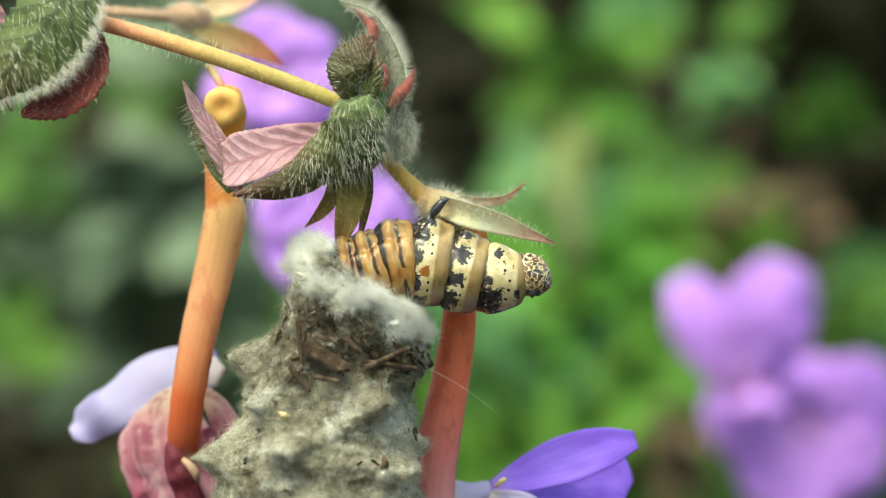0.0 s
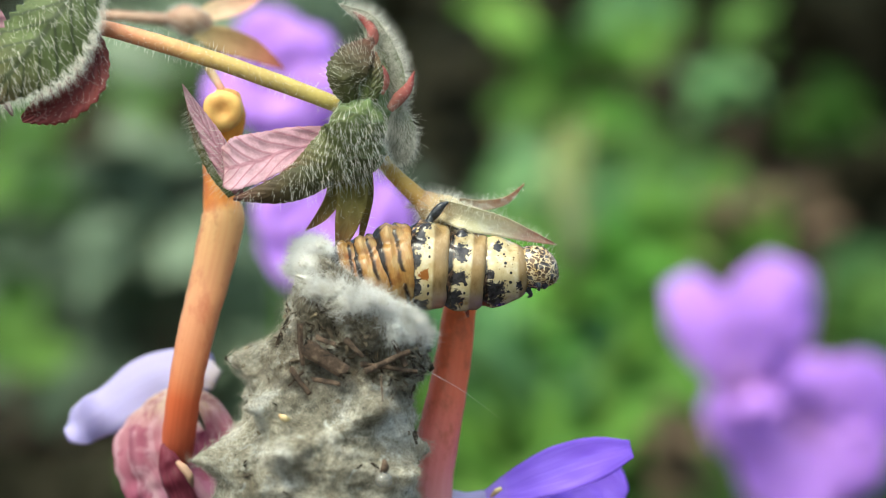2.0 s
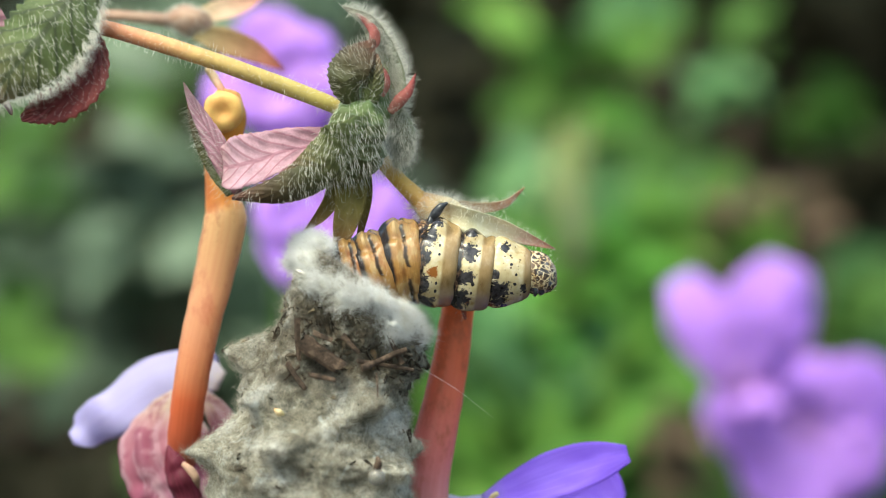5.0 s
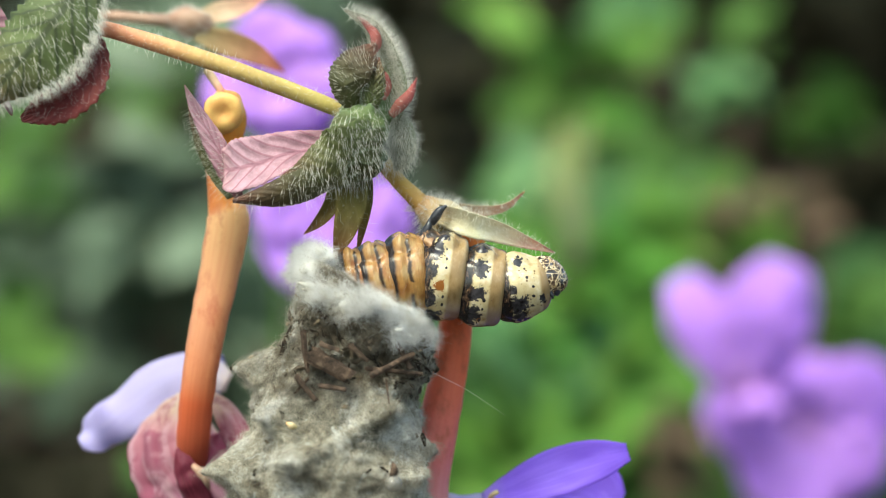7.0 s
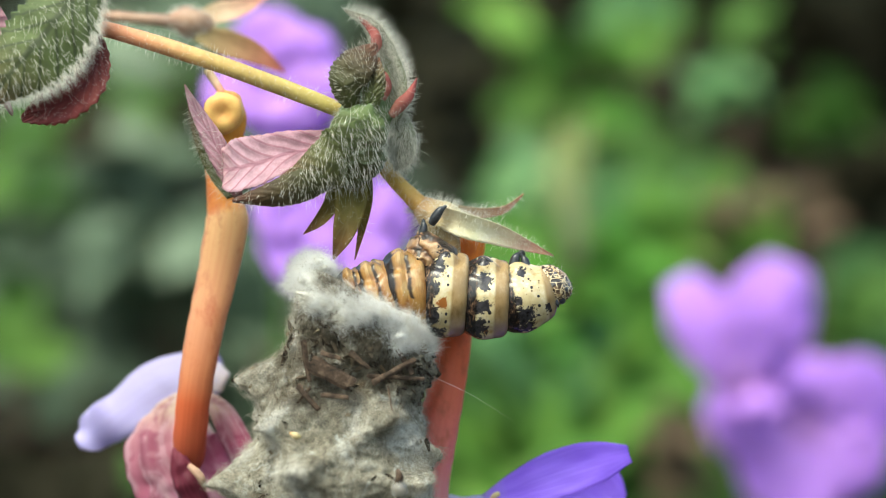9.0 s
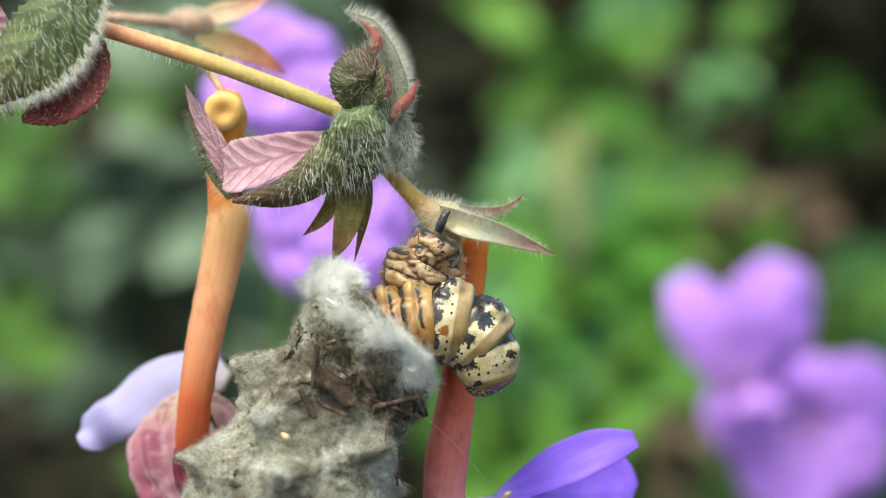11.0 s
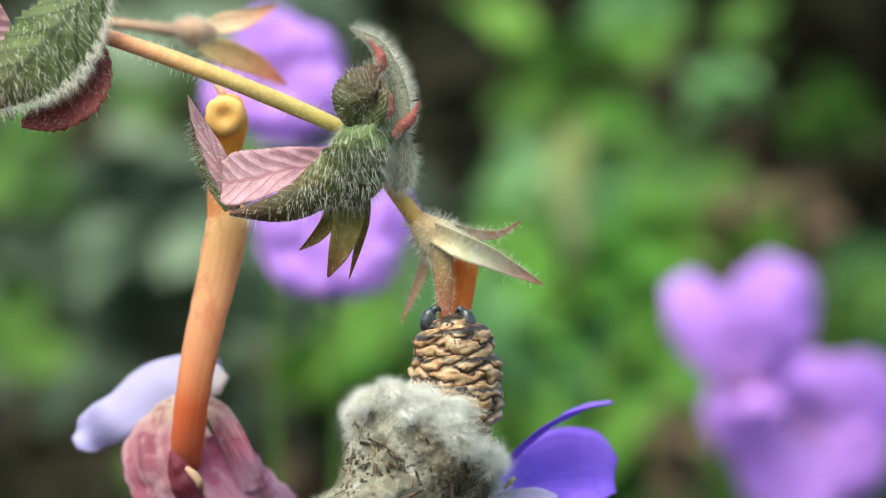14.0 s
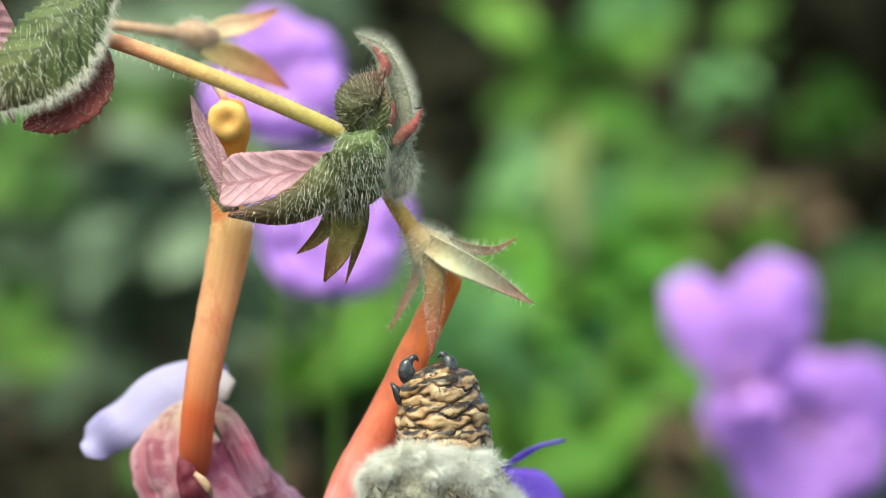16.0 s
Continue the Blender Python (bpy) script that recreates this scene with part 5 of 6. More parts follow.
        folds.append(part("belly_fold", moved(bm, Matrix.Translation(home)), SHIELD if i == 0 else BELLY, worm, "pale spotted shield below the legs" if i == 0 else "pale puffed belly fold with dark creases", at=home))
    # legs: a stout joint and a hooked claw
    legs = []
    for s, big, slim in ((-1, 0.62, 0.75), (1, 0.64, 0.75), (1, 0.72, 1.2), (-1, 0.72, 1.2), (1, 0.72, 0.8), (-1, 0.72, 0.8)):
        bend = 0.2 if slim < 0.78 else 0.95 if slim > 1 else 0.7
        bm = tube([home + Vector(p) * big for p in ((0, 0, -1.6), (-0.5 * s * bend, -0.2, -0.2), (-0.45 * s * bend, -0.4, 1.2), (0.2 * s, -0.3, 2.1))], [0.8 * big * slim, 1.12 * big * slim, 0.95 * big * slim, 0.5 * big * slim], n=14, m=14, lumps=0.08)
        leg = part("leg", bm, CLAW, worm, "glossy black jointed leg", at=home)
        bm = tube([home + Vector(p) * big for p in ((0.1 * s, -0.3, 1.9), ((0.2 + 0.55 * bend) * s, -0.3, 2.4), ((0.2 + 1.1 * bend) * s, -0.2, 2.6 - 0.5 * bend), ((0.25 + 1.25 * bend) * s, -0.1, 2.8 - 1.2 * bend))], [0.5 * big * slim, 0.42 * big * slim, 0.25 * big * slim, 0.05], n=10, m=10)
        part("claw", bm, CLAW, leg, at=home)
        legs.append(leg)
    return worm, pieces, folds, legs


# ---- flowers further back ----
def build_back_flower(middle, petals, size, label):
    fl = thing("mauve_flower", middle, label, "flower", "mauve flowers behind")
    c = Vector(middle)
    for k, (a, ln, w) in enumerate(petals):
        d = Vector((math.sin(radians(a)), -0.12, math.cos(radians(a))))
        sd = Vector((math.cos(radians(a)), 0.25, -math.sin(radians(a))))
        back = Vector((0, 1, 0))
        bm = blade([c + d * size * ln * f + back * size * b for f, b in ((0.0, 0.06), (0.35, 0.0), (0.7, 0.02), (1.0, 0.15))], [size * w * q for q in (0.6, 0.9, 1.0, 0.5)], sd, cup=0.2, n=20, m=10, wave=0.2, seed=k + size)
        part("petal", bm, MAUVE, fl)
    bm = tube([c + Vector((0, 2, 0)), c + Vector((0, size * 0.5, -size * 0.2)), c + Vector((0, size * 0.9, -size * 1.2)), Vector((c.x, c.y + size * 1.2, -450))], [size * 0.05, size * 0.06, size * 0.04, size * 0.04], n=20, m=10)
    part("stalk", bm, LEAF_MID, fl)
    return fl


# ---- garden shrubs behind ----
def build_shrub(name, clumps, mat, label, group, leaf=(12, 20), seed=0, round_leaf=0.55, droop=0.0):
    """A shrub: clumps of (place, spread across, spread in depth, spread in height, number of leaves)."""
    rng = random.Random(seed)
    root = Vector((sum(c[0][0] for c in clumps) / len(clumps), sum(c[0][1] for c in clumps) / len(clumps), -450))
    shrub = thing(name, root, label, "shrub", group)
    verts, faces = [], []
    for (place, sx, sy, sz, count) in clumps:
        # upper tiers stand further back, so that the lower ones get light
        eye = Vector((0, -283.6, 0))
        place = eye + (Vector(place) - eye) * (1 + 1.2 * place[2] / (283.6 + place[1]))
        for i in range(count):
            p = place + Vector((rng.gauss(0, 0.5) * sx, rng.gauss(0, 0.5) * sy, rng.gauss(0, 0.5) * sz))
            ln = rng.uniform(*leaf)
            w = ln * round_leaf * rng.uniform(0.8, 1.15)
            d = Vector((rng.gauss(0, 1), rng.gauss(-0.5, 0.6), rng.gauss(0.1 - droop, 0.6))).normalized()
            sd = d.cross(Vector((rng.gauss(0, 0.45), rng.gauss(-0.9, 0.4), rng.gauss(0.75, 0.3)))).normalized()
            nor = sd.cross(d)
            o = len(verts)
            for f, k in ((-1.0, 0.04), (-0.6, 0.7), (-0.1, 1.0), (0.45, 0.75), (1.0, 0.04)):
                base = p + d * f * ln - nor * 0.18 * ln * f * f
                for v in (-1, 0, 1):
                    verts.append(tuple(base + sd * v * w * k + nor * (abs(v) * 0.18 * w * k)))
            for r in range(4):
                for c in range(2):
                    a = o + r * 3 + c
                    faces.append((a, a + 1, a + 4, a + 3))
        for k in range(2):
            foot = root + Vector((rng.uniform(-20, 20), rng.uniform(-10, 20), 0))
            half = foot.lerp(place, 0.55) + Vector((rng.uniform(-15, 15), rng.uniform(0, 20), 0))
            part("branch", tube([foot, half, place + Vector((rng.gauss(0, 0.2) * sx, sy * 0.3, rng.gauss(0, 0.2) * sz))], [2.6, 1.9, 0.8], n=14, m=8), TWIG, shrub)
    raw_part("leaves", verts, faces, mat, shrub)
    return shrub


def build_ground():
    bm = bmesh.new()
    n = 48
    grid = []
    for i in range(n + 1):
        row = []
        for j in range(n + 1):
            u, v = i / n * 2 - 1, j / n * 2 - 1
            x, y = 400000 * u * abs(u) ** 3, 400000 * v * abs(v) ** 3
            row.append(bm.verts.new((x, y, -450 + 12 * noise.noise(Vector((x, y, 0)) * 0.006))))
        grid.append(row)
    for i in range(n):
        for j in range(n):
            bm.faces.new([grid[i][j], grid[i + 1][j], grid[i + 1][j + 1], grid[i][j + 1]])
    data = bpy.data.meshes.new("ground")
    for v in bm.verts:
        v.co = v.co * MM
    bm.to_mesh(data)
    bm.free()
    data.materials.append(SOIL)
    ob = new("ground", data)
    ob.location = BASE
    tagged(ob, "dark bare garden soil", "ground", kind="structure")


build_ground()
sprig, stem, cluster, calyx = build_sprig()
amber_flower = build_amber_flower()
violet_flower, corolla, upper_petal = build_violet_flower()
case = build_case()
caterpillar, rings, folds, legs = build_caterpillar()

MAUVES = "mauve flower in soft focus on a thin stalk"
build_back_flower((59.50, 210.00, -27.64), [(-30, 1.12, 0.31), (19, 1.16, 0.42), (170, 0.3, 0.3)], 23, MAUVES)
build_back_flower((73.31, 225.00, -36.50), [(-62, 0.9, 0.5), (8, 0.66, 0.5), (70, 0.9, 0.5), (140, 0.8, 0.5), (205, 0.8, 0.5)], 23, MAUVES)
build_back_flower((-27.93, 125.00, 26.74), [(5, 0.95, 0.5), (60, 0.95, 0.5), (110, 0.95, 0.5), (180, 0.7, 0.6), (-100, 0.85, 0.45)], 13, MAUVES)
build_back_flower((-17.83, 125.00, 5.15), [(-60, 0.9, 0.6), (50, 0.75, 0.6), (105, 0.9, 0.55), (165, 0.95, 0.6), (-130, 0.95, 0.6)], 14, MAUVES)

SHRUBS = "garden shrubs behind"
SOFT = "leafy shrub in soft focus"
build_shrub("leafy_shrub", [((15.53, 400.00, 58.26), 9, 12, 7, 5), ((25.84, 430.00, 49.91), 8, 12, 7, 3), ((44.73, 400.00, 49.04), 10, 12, 6, 5), ((66.07, 440.00, 65.25), 10, 20, 5, 1), ((-29.11, 420.00, -31.49), 13, 20, 12, 16), ((-14.87, 420.00, -18.83), 10, 20, 12, 10)],
            LEAF_BRIGHT, "bright yellow-green " + SOFT, SHRUBS, leaf=(9, 13), seed=11, round_leaf=0.75)
build_shrub("leafy_shrub", [((73.48, 400.00, 43.97), 8, 12, 7, 4), ((21.68, 400.00, 21.68), 9, 25, 12, 6), ((24.75, 400.00, 1.69), 14, 25, 16, 22), ((12.83, 380.00, -28.20), 16, 25, 16, 24), ((50.71, 430.00, 9.79), 18, 25, 16, 24), ((31.44, 395.00, -19.69), 9, 12, 9, 10)],
            LEAF_PALE, "bluish green " + SOFT, SHRUBS, leaf=(10, 15), seed=23, round_leaf=0.7)
build_shrub("leafy_shrub", [((33.21, 400.00, -19.83), 24, 25, 20, 42), ((51.58, 420.00, -1.42), 22, 25, 14, 34), ((70.57, 420.00, 3.32), 16, 20, 8, 10), ((50.11, 400.00, -38.28), 22, 25, 16, 9), ((26.66, 390.00, -54.38), 24, 25, 14, 26), ((60.34, 430.00, -19.10), 20, 25, 18, 16)],
            LEAF_BRIGHT, "fresh green " + SOFT, SHRUBS, leaf=(11, 17), seed=12)
build_shrub("leafy_shrub", [((106.17, 420.00, 34.97), 12, 20, 8, 9), ((115.70, 430.00, -22.31), 9, 20, 13, 12), ((72.15, 420.00, -66.30), 40, 25, 8, 20), ((99.66, 460.00, -13.21), 30, 20, 20, 14)],
            LEAF_MID, "mid green " + SOFT, SHRUBS, leaf=(9, 14), seed=13)
build_shrub("leafy_shrub", [((-115.91, 400.00, 13.99), 14, 25, 14, 12), ((-115.91, 400.00, -24.44), 12, 25, 10, 10), ((-87.47, 400.00, -62.87), 4, 20, 5, 4), ((-120.09, 420.00, 33.39), 10, 25, 10, 4)],
            LEAF_MID, "green " + SOFT, SHRUBS, leaf=(8, 12), seed=14)
build_shrub("leafy_shrub", [((-87.66, 420.00, 27.06), 18, 25, 18, 10), ((-106.55, 430.00, 30.65), 14, 25, 12, 6), ((-72.85, 430.00, 35.46), 12, 25, 14, 6), ((-99.91, 440.00, 9.93), 16, 25, 12, 12)],
            LEAF_MID, "mid green " + SOFT, SHRUBS, seed=24)
build_shrub("grey_shrub", [((-104.79, 440.00, -4.72), 30, 30, 20, 44), ((-85.95, 460.00, -13.21), 30, 30, 26, 40), ((-59.20, 460.00, -26.59), 34, 30, 30, 50), ((-30.35, 450.00, -19.63), 22, 30, 24, 32), ((-44.15, 460.00, 63.71), 20, 30, 12, 16), ((-84.28, 460.00, 58.69), 26, 30, 14, 14), ((-119.39, 460.00, -13.21), 26, 30, 16, 30)],
            LEAF_GREY, "grey-green " + SOFT, SHRUBS, seed=15)
build_shrub("grey_shrub", [((-122.00, 600.00, 4.17), 66, 40, 46, 240), ((-70.34, 600.00, -23.65), 70, 40, 50, 240), ((-98.35, 620.00, 65.23), 46, 40, 30, 30), ((-143.86, 600.00, -15.70), 36, 40, 18, 44)], LEAF_HAZE, "hazy grey-green " + SOFT, SHRUBS, leaf=(16, 26), seed=17)
build_shrub("leafy_shrub", [((40.01, 540.00, -22.04), 32, 30, 34, 110), ((36.00, 540.00, -47.00), 40, 30, 34, 110), ((73.34, 540.00, -27.60), 40, 30, 36, 100), ((97.89, 560.00, -60.52), 60, 30, 40, 80)], LEAF_PALE, "pale green " + SOFT, SHRUBS, leaf=(14, 22), seed=18)
build_shrub("withered_shrub", [((73.29, 380.00, 9.40), 7, 10, 3, 3), ((84.48, 380.00, 13.58), 8, 10, 3, 3), ((95.68, 380.00, 13.58), 7, 10, 3, 3), ((101.65, 380.00, 6.12), 3, 10, 7, 2), ((62.09, 380.00, -56.57), 9, 12, 10, 7), ((-47.31, 420.00, -39.40), 4, 15, 8, 2), ((-44.94, 420.00, -56.80), 6, 15, 12, 2)], LEAF_DRY, "withered brown leaves in soft focus", SHRUBS, leaf=(6, 11), seed=19)
build_shrub("leafy_shrub", [((21.68, 400.00, 38.59), 5, 12, 8, 6), ((50.13, 400.00, 30.91), 12, 15, 8, 8), ((62.43, 400.00, 20.14), 12, 15, 8, 8), ((85.18, 410.00, 64.12), 14, 15, 8, 4)],
            LEAF_MID, "mid green " + SOFT, SHRUBS, leaf=(7, 11), seed=35, round_leaf=0.6)
build_shrub("grass_clump", [((30.22, 330.00, 16.70), 4, 6, 9, 7)], BLADE_PALE, "pale yellow-green grass blade", SHRUBS, leaf=(15, 17), seed=21, round_leaf=0.28, droop=-3.0)
build_shrub("leafy_shrub", [((27.97, 385.00, -5.87), 12, 15, 14, 16), ((18.20, 385.00, -25.42), 9, 15, 12, 10), ((37.27, 390.00, 6.21), 10, 15, 9, 9), ((44.85, 390.00, -16.51), 14, 15, 12, 18), ((46.36, 390.00, 0.15), 9, 15, 8, 10), ((42.44, 400.00, 36.29), 9, 15, 7, 3), ((29.48, 385.00, -37.45), 12, 15, 10, 10)],
            LEAF_FRESH, "fresh emerald green " + SOFT, SHRUBS, leaf=(7, 12), seed=31, round_leaf=0.6)
build_shrub("leafy_shrub", [((12.00, 375.00, -30.96), 5, 12, 9, 8), ((53.98, 410.00, 65.68), 10, 12, 7, 8), ((18.06, 380.00, 15.82), 6, 12, 8, 6)],
            LEAF_PALE, "pale bluish green " + SOFT, SHRUBS, leaf=(8, 12), seed=34, round_leaf=0.6)
build_shrub("grey_shrub", [((-109.79, 400.00, 17.07), 14, 20, 9, 10), ((-87.49, 400.00, 17.07), 8, 20, 14, 9), ((-78.63, 410.00, 0.16), 16, 20, 12, 10), ((-98.91, 410.00, 1.72), 14, 20, 10, 9), ((-74.42, 400.00, 23.22), 5, 15, 14, 5)],
            LEAF_GREY, "soft grey-green " + SOFT, SHRUBS, leaf=(8, 14), seed=32, round_leaf=0.45)
# near-black leaves fill the dark gaps; the shade is in their colour
build_shrub("shade_shrub", [((-108.07, 380.00, -61.05), 12, 12, 9, 18), ((-97.62, 380.00, -63.29), 8, 12, 5, 10), ((-90.15, 380.00, 35.97), 5, 10, 10, 6), ((-67.77, 380.00, 35.97), 5, 10, 8, 5), ((0.15, 370.00, 32.49), 6, 10, 38, 26)],
            LEAF_SHADE, "leaves coloured as deep shade", SHRUBS, leaf=(9, 14), seed=33)
# backdrop hedge, with deep shade put into its leaf colour
build_shrub("dark_hedge", [((0.00, 850.00, 0.00), 420, 90, 250, 4200)], LEAF_SHADE, "dense hedge coloured as deep shade", SHRUBS, leaf=(18, 30), seed=16)


# ---- motion ----
def turn(x, z, y=0.0, angle=0.0, spin=0.0):
    """A pose in millimetres: turned about the line of sight, then spun on its own upright axis."""
    return Matrix.Translation(Vector((x, y, z)) * MM) @ pose(0, 0, 0, 0, angle, 0) @ pose(0, 0, 0, 0, 0, spin)


def sway(ob, rows):
    """Key a part or thing by where its pivot stands and how it leans."""
    own = ORIGIN[ob.name]
    parent = ORIGIN[ob.parent.name] if ob.parent else -BASE / MM
    k = 1 + own.y / 283.6
    walk(ob, [(t, turn(x * k - parent[0], z * k - parent[2], own.y - parent[1], a)) for t, x, z, a in rows])


def motions():
    sway(stem, [
        (0, -39.67, 25.70, 0.0), (0.5, -39.67, 25.32, 0.0), (1, -39.67, 25.29, -0.3), (1.5, -39.67, 25.26, 0.1), (2, -39.67, 25.22, -0.2),
        (2.5, -39.67, 25.19, 0.0), (3, -39.67, 25.16, 0.0), (3.5, -39.67, 25.13, 0.0), (4, -39.73, 25.32, 0.2), (6.5, -39.54, 25.13, 0.3),
        (7, -39.58, 25.15, 0.6), (7.5, -39.63, 25.17, 0.3), (8, -39.67, 25.19, 0.1), (8.5, -39.60, 25.16, 0.3), (9, -39.54, 25.13, 0.6),
        (11.5, -39.48, 25.00, 0.8), (12, -39.48, 24.94, 1.1), (12.5, -39.48, 24.87, 1.2), (13, -39.54, 25.13, 1.3), (13.5, -39.16, 24.30, 2.3),
        (14, -39.16, 24.23, 2.8), (14.5, -39.16, 24.43, 2.6), (15, -38.84, 23.92, 3.1), (15.5, -38.65, 23.53, 3.7), (16, -38.84, 23.92, 3.4)])
    sway(cluster, [
        (0, -12.37, 17.67, 0.0), (0.5, -12.37, 17.28, 0.0), (1, -12.37, 17.41, -0.2), (1.5, -12.31, 17.16, 0.1), (2, -12.37, 17.28, -0.2),
        (2.5, -12.37, 17.16, 0.3), (3, -12.37, 17.12, 0.3), (3.5, -12.37, 17.09, 0.2), (4, -12.37, 17.16, 0.7), (6.5, -12.18, 16.90, 1.1),
        (7, -12.18, 16.77, 1.2), (7.5, -12.31, 16.96, 1.2), (8, -12.31, 17.09, 1.0), (8.5, -12.31, 16.96, 1.0), (9, -12.18, 16.77, 1.4),
        (11.5, -12.12, 16.52, 1.8), (12, -12.18, 16.33, 1.9), (12.5, -12.18, 16.20, 1.9), (13, -12.18, 16.39, 2.3), (13.5, -11.80, 15.05, 3.9),
        (14, -11.93, 14.73, 4.2), (14.5, -11.99, 15.05, 4.8), (15, -11.61, 14.29, 5.1), (15.5, -11.61, 13.65, 6.4), (16, -11.73, 14.16, 6.2)])
    sway(calyx, [
        (0, -1.47, 5.93, 0.0), (0.5, -1.53, 5.55, -0.5), (1, -1.53, 5.68, -0.6), (1.5, -1.53, 5.48, -1.4), (2, -1.53, 5.44, -1.6),
        (2.5, -1.53, 5.40, -1.2), (3, -1.53, 5.36, -1.2), (3.5, -1.53, 5.17, -1.8), (4, -1.53, 5.48, -0.5), (6.5, -1.66, 4.91, -0.2),
        (7, -1.53, 4.97, 0.2), (7.5, -1.66, 5.17, -0.1), (8, -1.66, 5.17, 0.3), (8.5, -1.66, 5.17, 1.2), (9, -1.66, 4.78, 0.7),
        (11.5, -1.47, 4.91, 0.5), (12, -1.53, 4.97, 1.5), (12.5, -1.53, 4.78, 2.4), (13, -1.53, 5.10, 2.2), (13.5, -1.79, 3.44, 5.6),
        (14, -1.98, 3.00, 7.2), (14.5, -2.17, 3.25, 8.4), (15, -2.23, 1.85, 11.1), (15.5, -2.36, 1.28, 11.6), (16, -2.55, 1.79, 11.3)])
    sway(amber_flower, [
        (0, -24.68, 16.58, 0.0), (0.5, -24.81, 16.33, -0.6), (1, -24.87, 16.33, -0.7), (1.5, -24.81, 16.26, -1.2), (2, -24.74, 16.20, 0.8),
        (2.5, -24.68, 16.14, -0.7), (3, -24.65, 16.07, 0.3), (3.5, -24.62, 16.01, -1.5), (4, -24.68, 16.14, -0.0), (6.5, -24.68, 16.01, -0.7),
        (7, -24.68, 15.99, -1.6), (7.5, -24.68, 15.98, -1.2), (8, -24.68, 15.97, -0.6), (8.5, -24.68, 15.96, -1.0), (9, -24.68, 15.94, -1.0),
        (11.5, -24.62, 16.14, -1.3), (12, -24.64, 16.22, -0.5), (12.5, -24.66, 16.31, -0.8), (13, -24.68, 16.39, -1.5), (13.5, -24.49, 15.75, -0.6),
        (14, -24.49, 15.62, -0.3), (14.5, -24.49, 15.75, -0.5), (15, -24.62, 15.05, 0.1), (15.5, -24.23, 14.67, -1.1), (16, -24.23, 15.05, -1.3)])
    # the case: pivot, lean and spin on its own axis
    bag = [(0, (-12.37, -21.75), 0, 0), (0.5, (-12.88, -21.68), 1, 0), (1, (-12.63, -21.68), 1, 0), (1.5, (-12.37, -22.07), 0.4, 0), (2, (-12.37, -22.07), 0.4, 0), (2.5, (-12.56, -22.07), 0, 0),
           (3, (-12.69, -22.00), 0.8, 0), (3.5, (-13.01, -21.81), 2.5, 0), (4, (-13.27, -21.49), 2.6, 0), (5.2, (-13.01, -21.62), 2, 0), (6.5, (-12.37, -22.07), 0.8, 0), (7, (-11.42, -22.70), -2, 0),
           (7.5, (-11.42, -22.58), -2.4, 0), (8, (-12.12, -22.13), -0.6, 0), (8.5, (-10.27, -23.53), -6, 0), (9, (-10.91, -23.60), -4, 0), (9.2, (-11.99, -22.70), -1.4, 0),
           (10.2, (-12.88, -23.66), 8, 6), (11.3, (-15.00, -25.70), 14, 15), (11.7, (-13.90, -27.80), 12, 28), (12.1, (-12.50, -29.90), 11, 40), (12.5, (-11.30, -32.00), 10, 48), (13, (-11.90, -31.70), 10, 50),
           (13.3, (-7.72, -34.69), 7, 57), (13.6, (-7.40, -36.61), 9, 61), (13.9, (-6.70, -37.95), 11, 65), (14.5, (-5.87, -39.67), 14, 75), (15, (-4.59, -44.30), 9, 78), (15.5, (-2.93, -45.20), 7, 79), (16, (-2.42, -44.80), 6, 80)]
    # its mouth stays round the body as it spins
    walk(case, [(t, Matrix.Translation(BASE) @ turn(p[0], p[1], -2.93 * math.sin(radians(s)), a, s)) for t, p, a, s in bag])
    # the coral tube leans with the calyx, and its corolla swings on it
    tube_rows = [(0, (3.44, 2.61), 0), (1.5, (3.38, 2.10), 0.2), (3.5, (3.25, 1.85), 1.0), (7, (3.19, 1.59), 1.0), (9, (3.19, 1.34), 1.0), (10.2, (3.44, 1.21), -1), (11.5, (3.57, 1.08), -2.5), (12.5, (3.44, 0.70), -3.5),
                 (13, (3.44, 1.02), -3.5), (13.5, (2.81, -0.57), -4), (14, (2.42, -1.34), 2), (14.5, (1.91, -1.34), 9), (15, (1.15, -2.87), 16), (15.5, (0.83, -3.64), 16), (16, (0.70, -3.12), 16)]
    mouth = [(0, (5.48, -26.85), 0, 0), (1.5, (5.10, -27.61), 0, 0), (3.5, (4.66, -28.51), 0, 0), (7, (4.59, -28.25), 0, 0), (9, (4.72, -28.44), 0, 0), (10.2, (5.61, -27.74), -3, 0), (11.5, (6.40, -28.90), -6, 0), (12.5, (6.76, -27.40), -9, 0),
             (13, (6.63, -26.47), -9, 0), (13.5, (5.87, -26.72), -9, 10), (14, (5.61, -27.23), -10, 14), (14.5, (4.97, -28.25), -11, 18), (15, (2.68, -31.19), -12, 26), (15.5, (2.17, -32.33), -12, 28), (16, (1.91, -32.08), -12, 28)]
    tk, mk = 1 + ORIGIN[violet_flower.name].y / 283.6, 1 + ORIGIN[corolla.name].y / 283.6
    held = []
    for (t, p, a), (_, q, b, s) in zip(tube_rows, mouth):
        tube_at = turn(p[0] * tk, p[1] * tk, ORIGIN[violet_flower.name].y, a)
        held.append((t, tube_at, tube_at.inverted() @ turn(q[0] * mk, q[1] * mk, ORIGIN[corolla.name].y, b, s)))
    walk(violet_flower, [(t, Matrix.Translation(BASE) @ m) for t, m, _ in held])
    walk(corolla, [(t, m) for t, _, m in held])
    roll = [(0, 0), (9, 0), (10.2, -8), (11.5, -18), (12.5, -44), (13.5, -68), (14, -80), (14.5, -84), (16, -86)]
